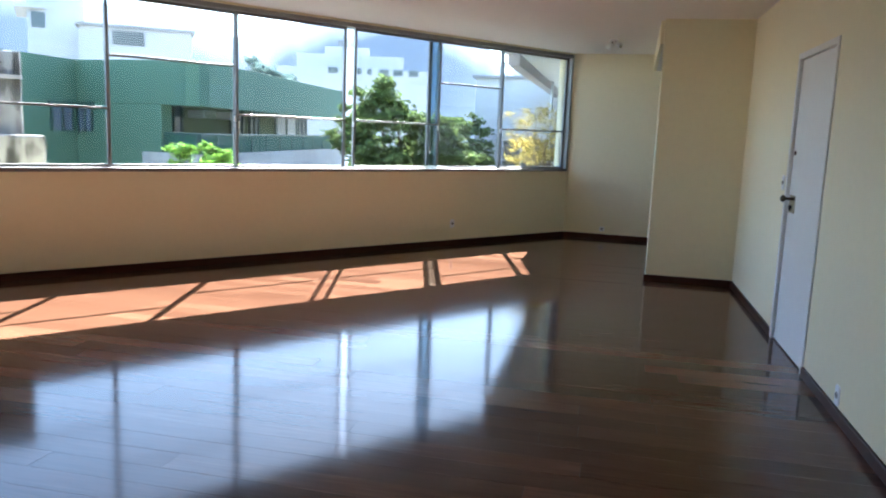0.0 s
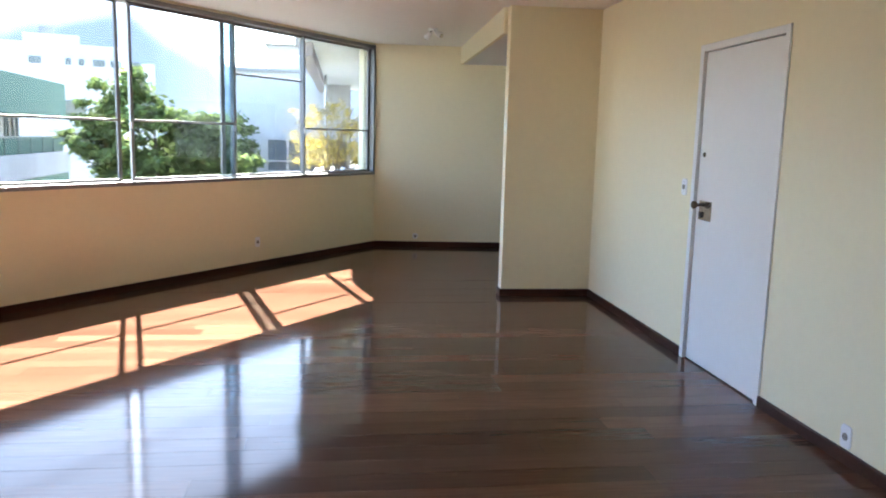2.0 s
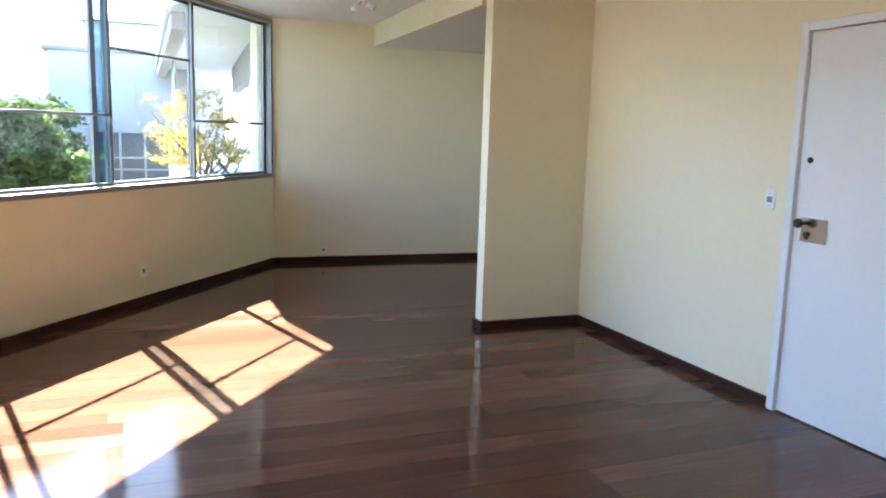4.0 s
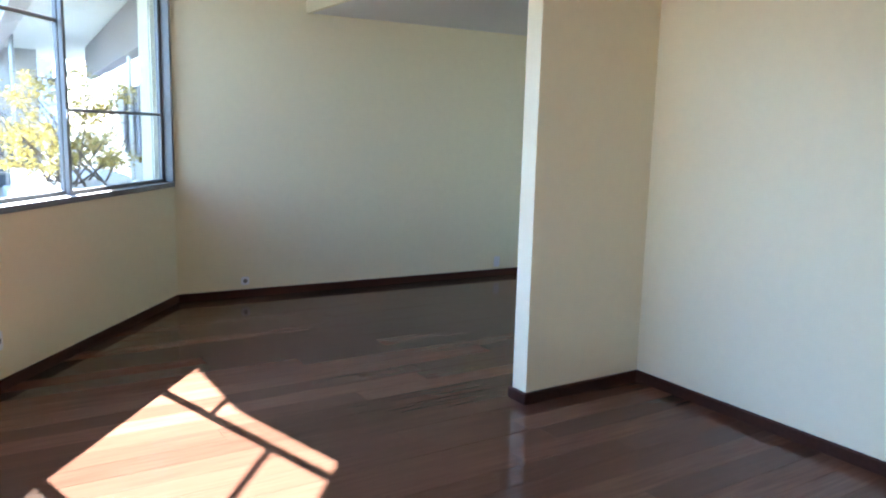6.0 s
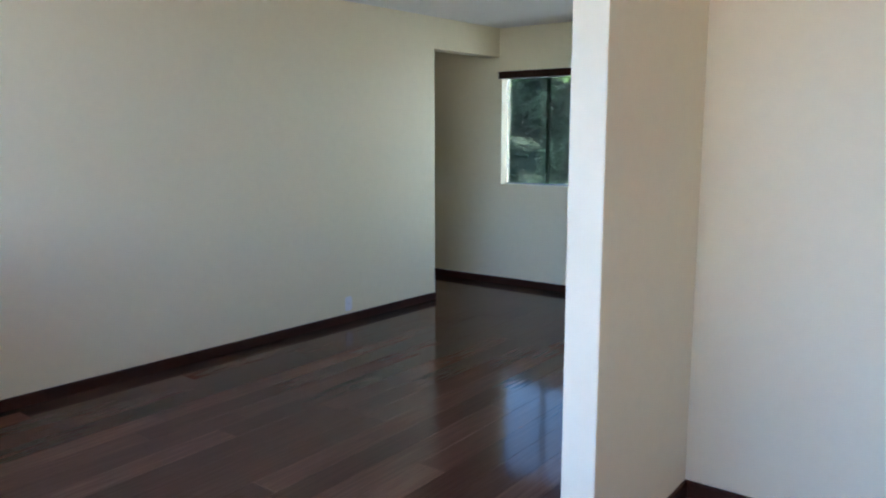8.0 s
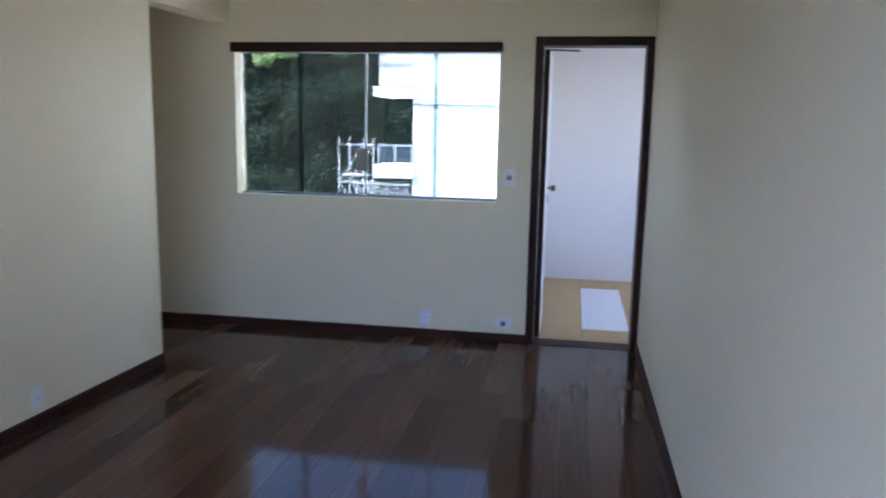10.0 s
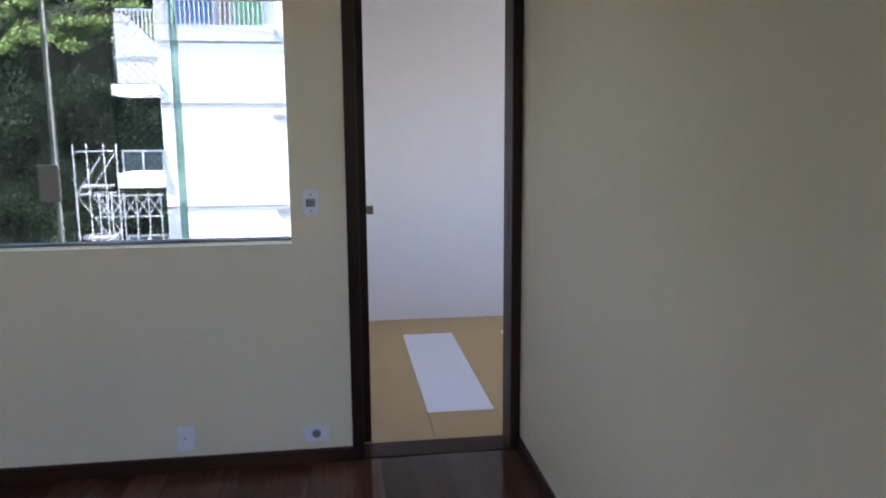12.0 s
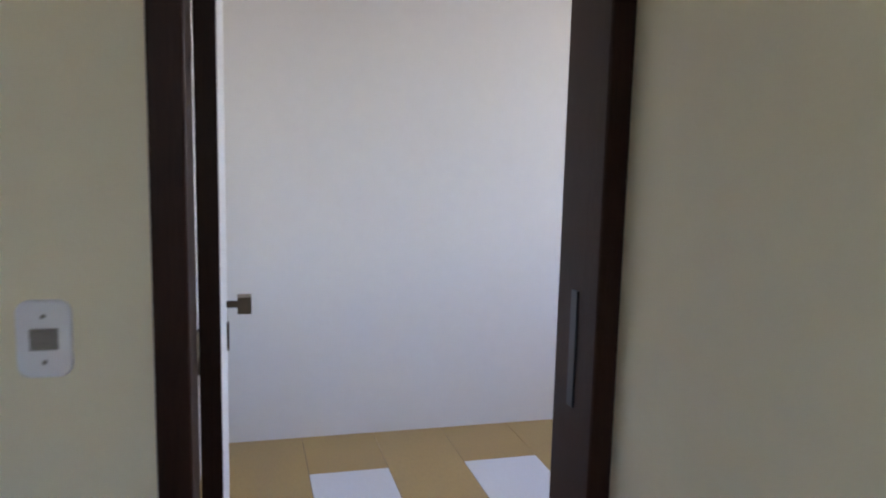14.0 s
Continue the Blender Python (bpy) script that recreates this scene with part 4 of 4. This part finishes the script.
for i in range(5):
    bm.faces.new((front[i], front[(i + 1) % 5], rear[(i + 1) % 5], rear[i]))
part("parapet", bm, WHITE_STUCCO, block)
part("ledge", boxed(9.9, -33.62, 4.42, 11.72, -33.58, 4.50), PALE_CONCRETE, block)
part("wall", boxed(9.6, -33.7, 4.9, 10.05, -33.56, 9.0), WHITE_STUCCO, block)
fence = part("fence_rail", boxed(9.7, -33.92, 6.38, 11.66, -33.86, 6.46), STEEL, block)
for i in range(12):
    part("fence_bar", boxed(9.78 + i * 0.16, -33.92, 3.6, 9.83 + i * 0.16, -33.87, 6.4), STEEL, fence)
part("window_parapet", boxed(5.2, -33.60, 5.15, 9.88, -33.45, 5.80), WHITE_STUCCO, block)
for x0, x1, mat in ((7.62, 9.20, CLOTH_BLUE), (6.95, 7.5, PALE_CONCRETE), (5.62, 6.85, CLOTH_GREEN)):
    opening = part("window", boxed(x0, -33.59, 5.80, x1, -33.52, 7.2), mat, block)
    k = x0
    while k < x1:
        part("window_bar", boxed(k, -33.52, 5.80, k + 0.055, -33.48, 7.2), WHITE_STUCCO, opening)
        k += 0.19
for z in (1.9, -2.2):
    part("vent", boxed(4.9, -33.58, z, 5.4, -33.52, z + 0.22), PALE_CONCRETE, block)

scaffold = thing("scaffold_tower", pose(0, 0, 0), "tall galvanised tube scaffold tower beside the white block", "scaffold")
P = {}
for i, (x, y) in enumerate(((14.2, -35.2), (13.0, -35.5), (14.0, -36.4), (12.8, -36.7))):
    part("standard", rodded((x, y, GROUND_Z), (x, y, 0.9), 0.030, 8), STEEL, scaffold)
    P[i] = Vector((x, y, 0))
for z in [0.55 - 1.9 * k for k in range(4)]:
    for a, b in ((0, 1), (2, 3), (0, 2), (1, 3)):
        part("ledger", rodded(P[a] + Vector((0, 0, z)), P[b] + Vector((0, 0, z)), 0.025, 6), STEEL, scaffold)
for k in range(4):
    z = 0.55 - 1.9 * k
    a, b = (0, 1) if k % 2 else (1, 0)
    part("brace", rodded(P[a] + Vector((0, 0, z)), P[b] + Vector((0, 0, z - 1.9)), 0.026, 6), STEEL, scaffold)
    part("brace", rodded(P[a + 2] + Vector((0, 0, z)), P[b + 2] + Vector((0, 0, z - 1.9)), 0.022, 6), STEEL, scaffold)
for z in (-1.05, -3.4):
    part("deck", boxed(12.9, -36.5, z, 14.1, -35.4, z + 0.08), PALE_CONCRETE, scaffold)
low_scaffold = thing("scaffold", pose(0, 0, 0), "low tube scaffold under the balcony of the white block", "scaffold")
for i in range(6):
    x = 10.2 + i * 0.5
    part("standard", rodded((x, -33.35, GROUND_Z), (x, -33.35, -1.15), 0.028, 6), STEEL, low_scaffold)
    if i:
        part("brace", rodded((x - 0.5, -33.35, -1.3), (x, -33.35, -2.1), 0.025, 6), STEEL, low_scaffold)
        part("brace", rodded((x, -33.35, -1.3), (x - 0.5, -33.35, -2.1), 0.025, 6), STEEL, low_scaffold)
for z in (-1.25, -2.15, -3.2):
    part("ledger", rodded((10.1, -33.35, z), (12.9, -33.35, z), 0.03, 6), STEEL, low_scaffold)

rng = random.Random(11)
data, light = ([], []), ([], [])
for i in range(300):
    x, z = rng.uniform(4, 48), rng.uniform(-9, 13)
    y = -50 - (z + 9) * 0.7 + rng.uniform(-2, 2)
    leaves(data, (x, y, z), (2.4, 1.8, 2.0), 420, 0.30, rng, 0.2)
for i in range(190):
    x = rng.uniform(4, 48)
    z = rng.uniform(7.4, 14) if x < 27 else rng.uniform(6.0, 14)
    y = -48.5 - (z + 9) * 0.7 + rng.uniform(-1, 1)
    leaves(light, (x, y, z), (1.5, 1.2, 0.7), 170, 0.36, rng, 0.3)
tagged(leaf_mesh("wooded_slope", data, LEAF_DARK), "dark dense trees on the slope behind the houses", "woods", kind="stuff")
tagged(leaf_mesh("sun_coloured_leaves", light, LEAF_SUN), "foliage high on the slope, sunlight put into its light green colour", "woods", kind="stuff")
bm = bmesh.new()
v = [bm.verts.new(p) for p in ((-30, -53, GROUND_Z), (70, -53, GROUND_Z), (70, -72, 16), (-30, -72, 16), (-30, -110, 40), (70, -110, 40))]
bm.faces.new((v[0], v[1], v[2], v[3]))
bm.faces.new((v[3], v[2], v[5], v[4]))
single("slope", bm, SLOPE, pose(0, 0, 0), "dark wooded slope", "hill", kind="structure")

# safety net outside the serving window
net = bmesh.new()
X0, X1, ZA, ZB = W2_X0 + 0.45, W2_X1, W2_Z0, W2_Z1
step = 0.036
for sgn in (1, -1):
    k = -80
    while k < 120:
        c = k * step
        k += 1
        # the line z = ZA + sgn * (x - X0) + c, cut to the opening
        pts = []
        for x in (X0, X1):
            z = ZA + sgn * (x - X0) + c
            pts.append((x, z))
        (xa, za), (xb, zb) = pts
        lo, hi = 0.0, 1.0
        for bound, up in ((ZA, False), (ZB, True)):
            da, db = za - bound, zb - bound
            if (da > 0) == (db > 0):
                if (da > 0) == up:
                    lo, hi = 1, 0
                continue
            t = da / (da - db)
            if ((zb > bound) if not up else (zb < bound)):
                lo = max(lo, t)
            else:
                hi = min(hi, t)
        if hi - lo < 0.01:
            continue
        a = (xa + (xb - xa) * lo, wy(0) - 0.17 - 0.002 * sgn, za + (zb - za) * lo)
        b = (xa + (xb - xa) * hi, wy(0) - 0.17 - 0.002 * sgn, za + (zb - za) * hi)
        rod(net, a, b, 0.0010, 3)
NET = material("grey_net_cord", (0.17, 0.175, 0.17), 0.8, vary=0.1)
single("safety_net", net, NET, pose(0, 0, 0), "thin grey diamond safety net outside the window", "net")

# ---- floors, piece by piece ----
unit = finish(boxed(-0.5, -0.5, -0.5, 0.5, 0.5, 0.5), "plank", PARQUET)
rng = random.Random(21)
PW = 0.152


def win_y(x):
    return CORNER.y + (CORNER.x - x) * WIN_DIR.y / -WIN_DIR.x


x = WEST
while x < 8.0:
    xc = x + PW / 2
    if xc < PIER_X + 0.03:
        y0, y1 = -0.02, min(win_y(xc) + 0.08, WIN_END.y + 0.05)
    elif xc < 4.95:
        y0, y1 = -3.30, win_y(xc) + 0.08
    else:
        y0, y1 = -3.30, (-2.28 if xc > 5.06 else 2.0)
    y = y0
    first = True
    while y < y1 - 1e-6:
        n = rng.uniform(1.6, 3.6) * (0.5 if first else 1.0)
        first = False
        if y1 - (y + n) < 0.6:
            n = y1 - y
        ob = new("plank", unit)
        ob.parent = floor_base
        ob.matrix_basis = pose(xc, y + n / 2, -0.006, rng.uniform(-0.03, 0.03), rng.uniform(-0.03, 0.03), 0) @ Matrix.Diagonal((PW - 0.0016, n - 0.0016, 0.012, 1))
        y += n
    x += PW

tile = finish(boxed(-0.5, -0.5, -0.5, 0.5, 0.5, 0.5), "panel", YELLOW_FLOOR)
tile_w = finish(boxed(-0.5, -0.5, -0.5, 0.5, 0.5, 0.5), "panel", WHITE_TILE)


def floor_panel(x0, x1, y0, y1, mesh, label=""):
    ob = new("panel", mesh)
    ob.parent = kfloor
    ob.matrix_basis = pose((x0 + x1) / 2, (y0 + y1) / 2, -0.006) @ Matrix.Diagonal((x1 - x0 - 0.003, y1 - y0 - 0.003, 0.012, 1))
    tagged(ob, label)


TW_ = 0.3585
xk = 2.258 - 9 * TW_
for i in range(11):
    a, b = xk + i * TW_, xk + (i + 1) * TW_
    white = abs(b - 2.258) < 0.02 or abs(b - 1.541) < 0.02
    if b > 2.9:
        b = 2.9
    if white:
        floor_panel(a, b, -5.76, -5.315, tile)
        floor_panel(a, b, -5.315, -3.79, tile_w, "white floor panel")
        floor_panel(a, b, -3.79, -3.43, tile)
    else:
        floor_panel(a, b, -5.76, -4.55, tile)
        floor_panel(a, b, -4.55, -3.43, tile)
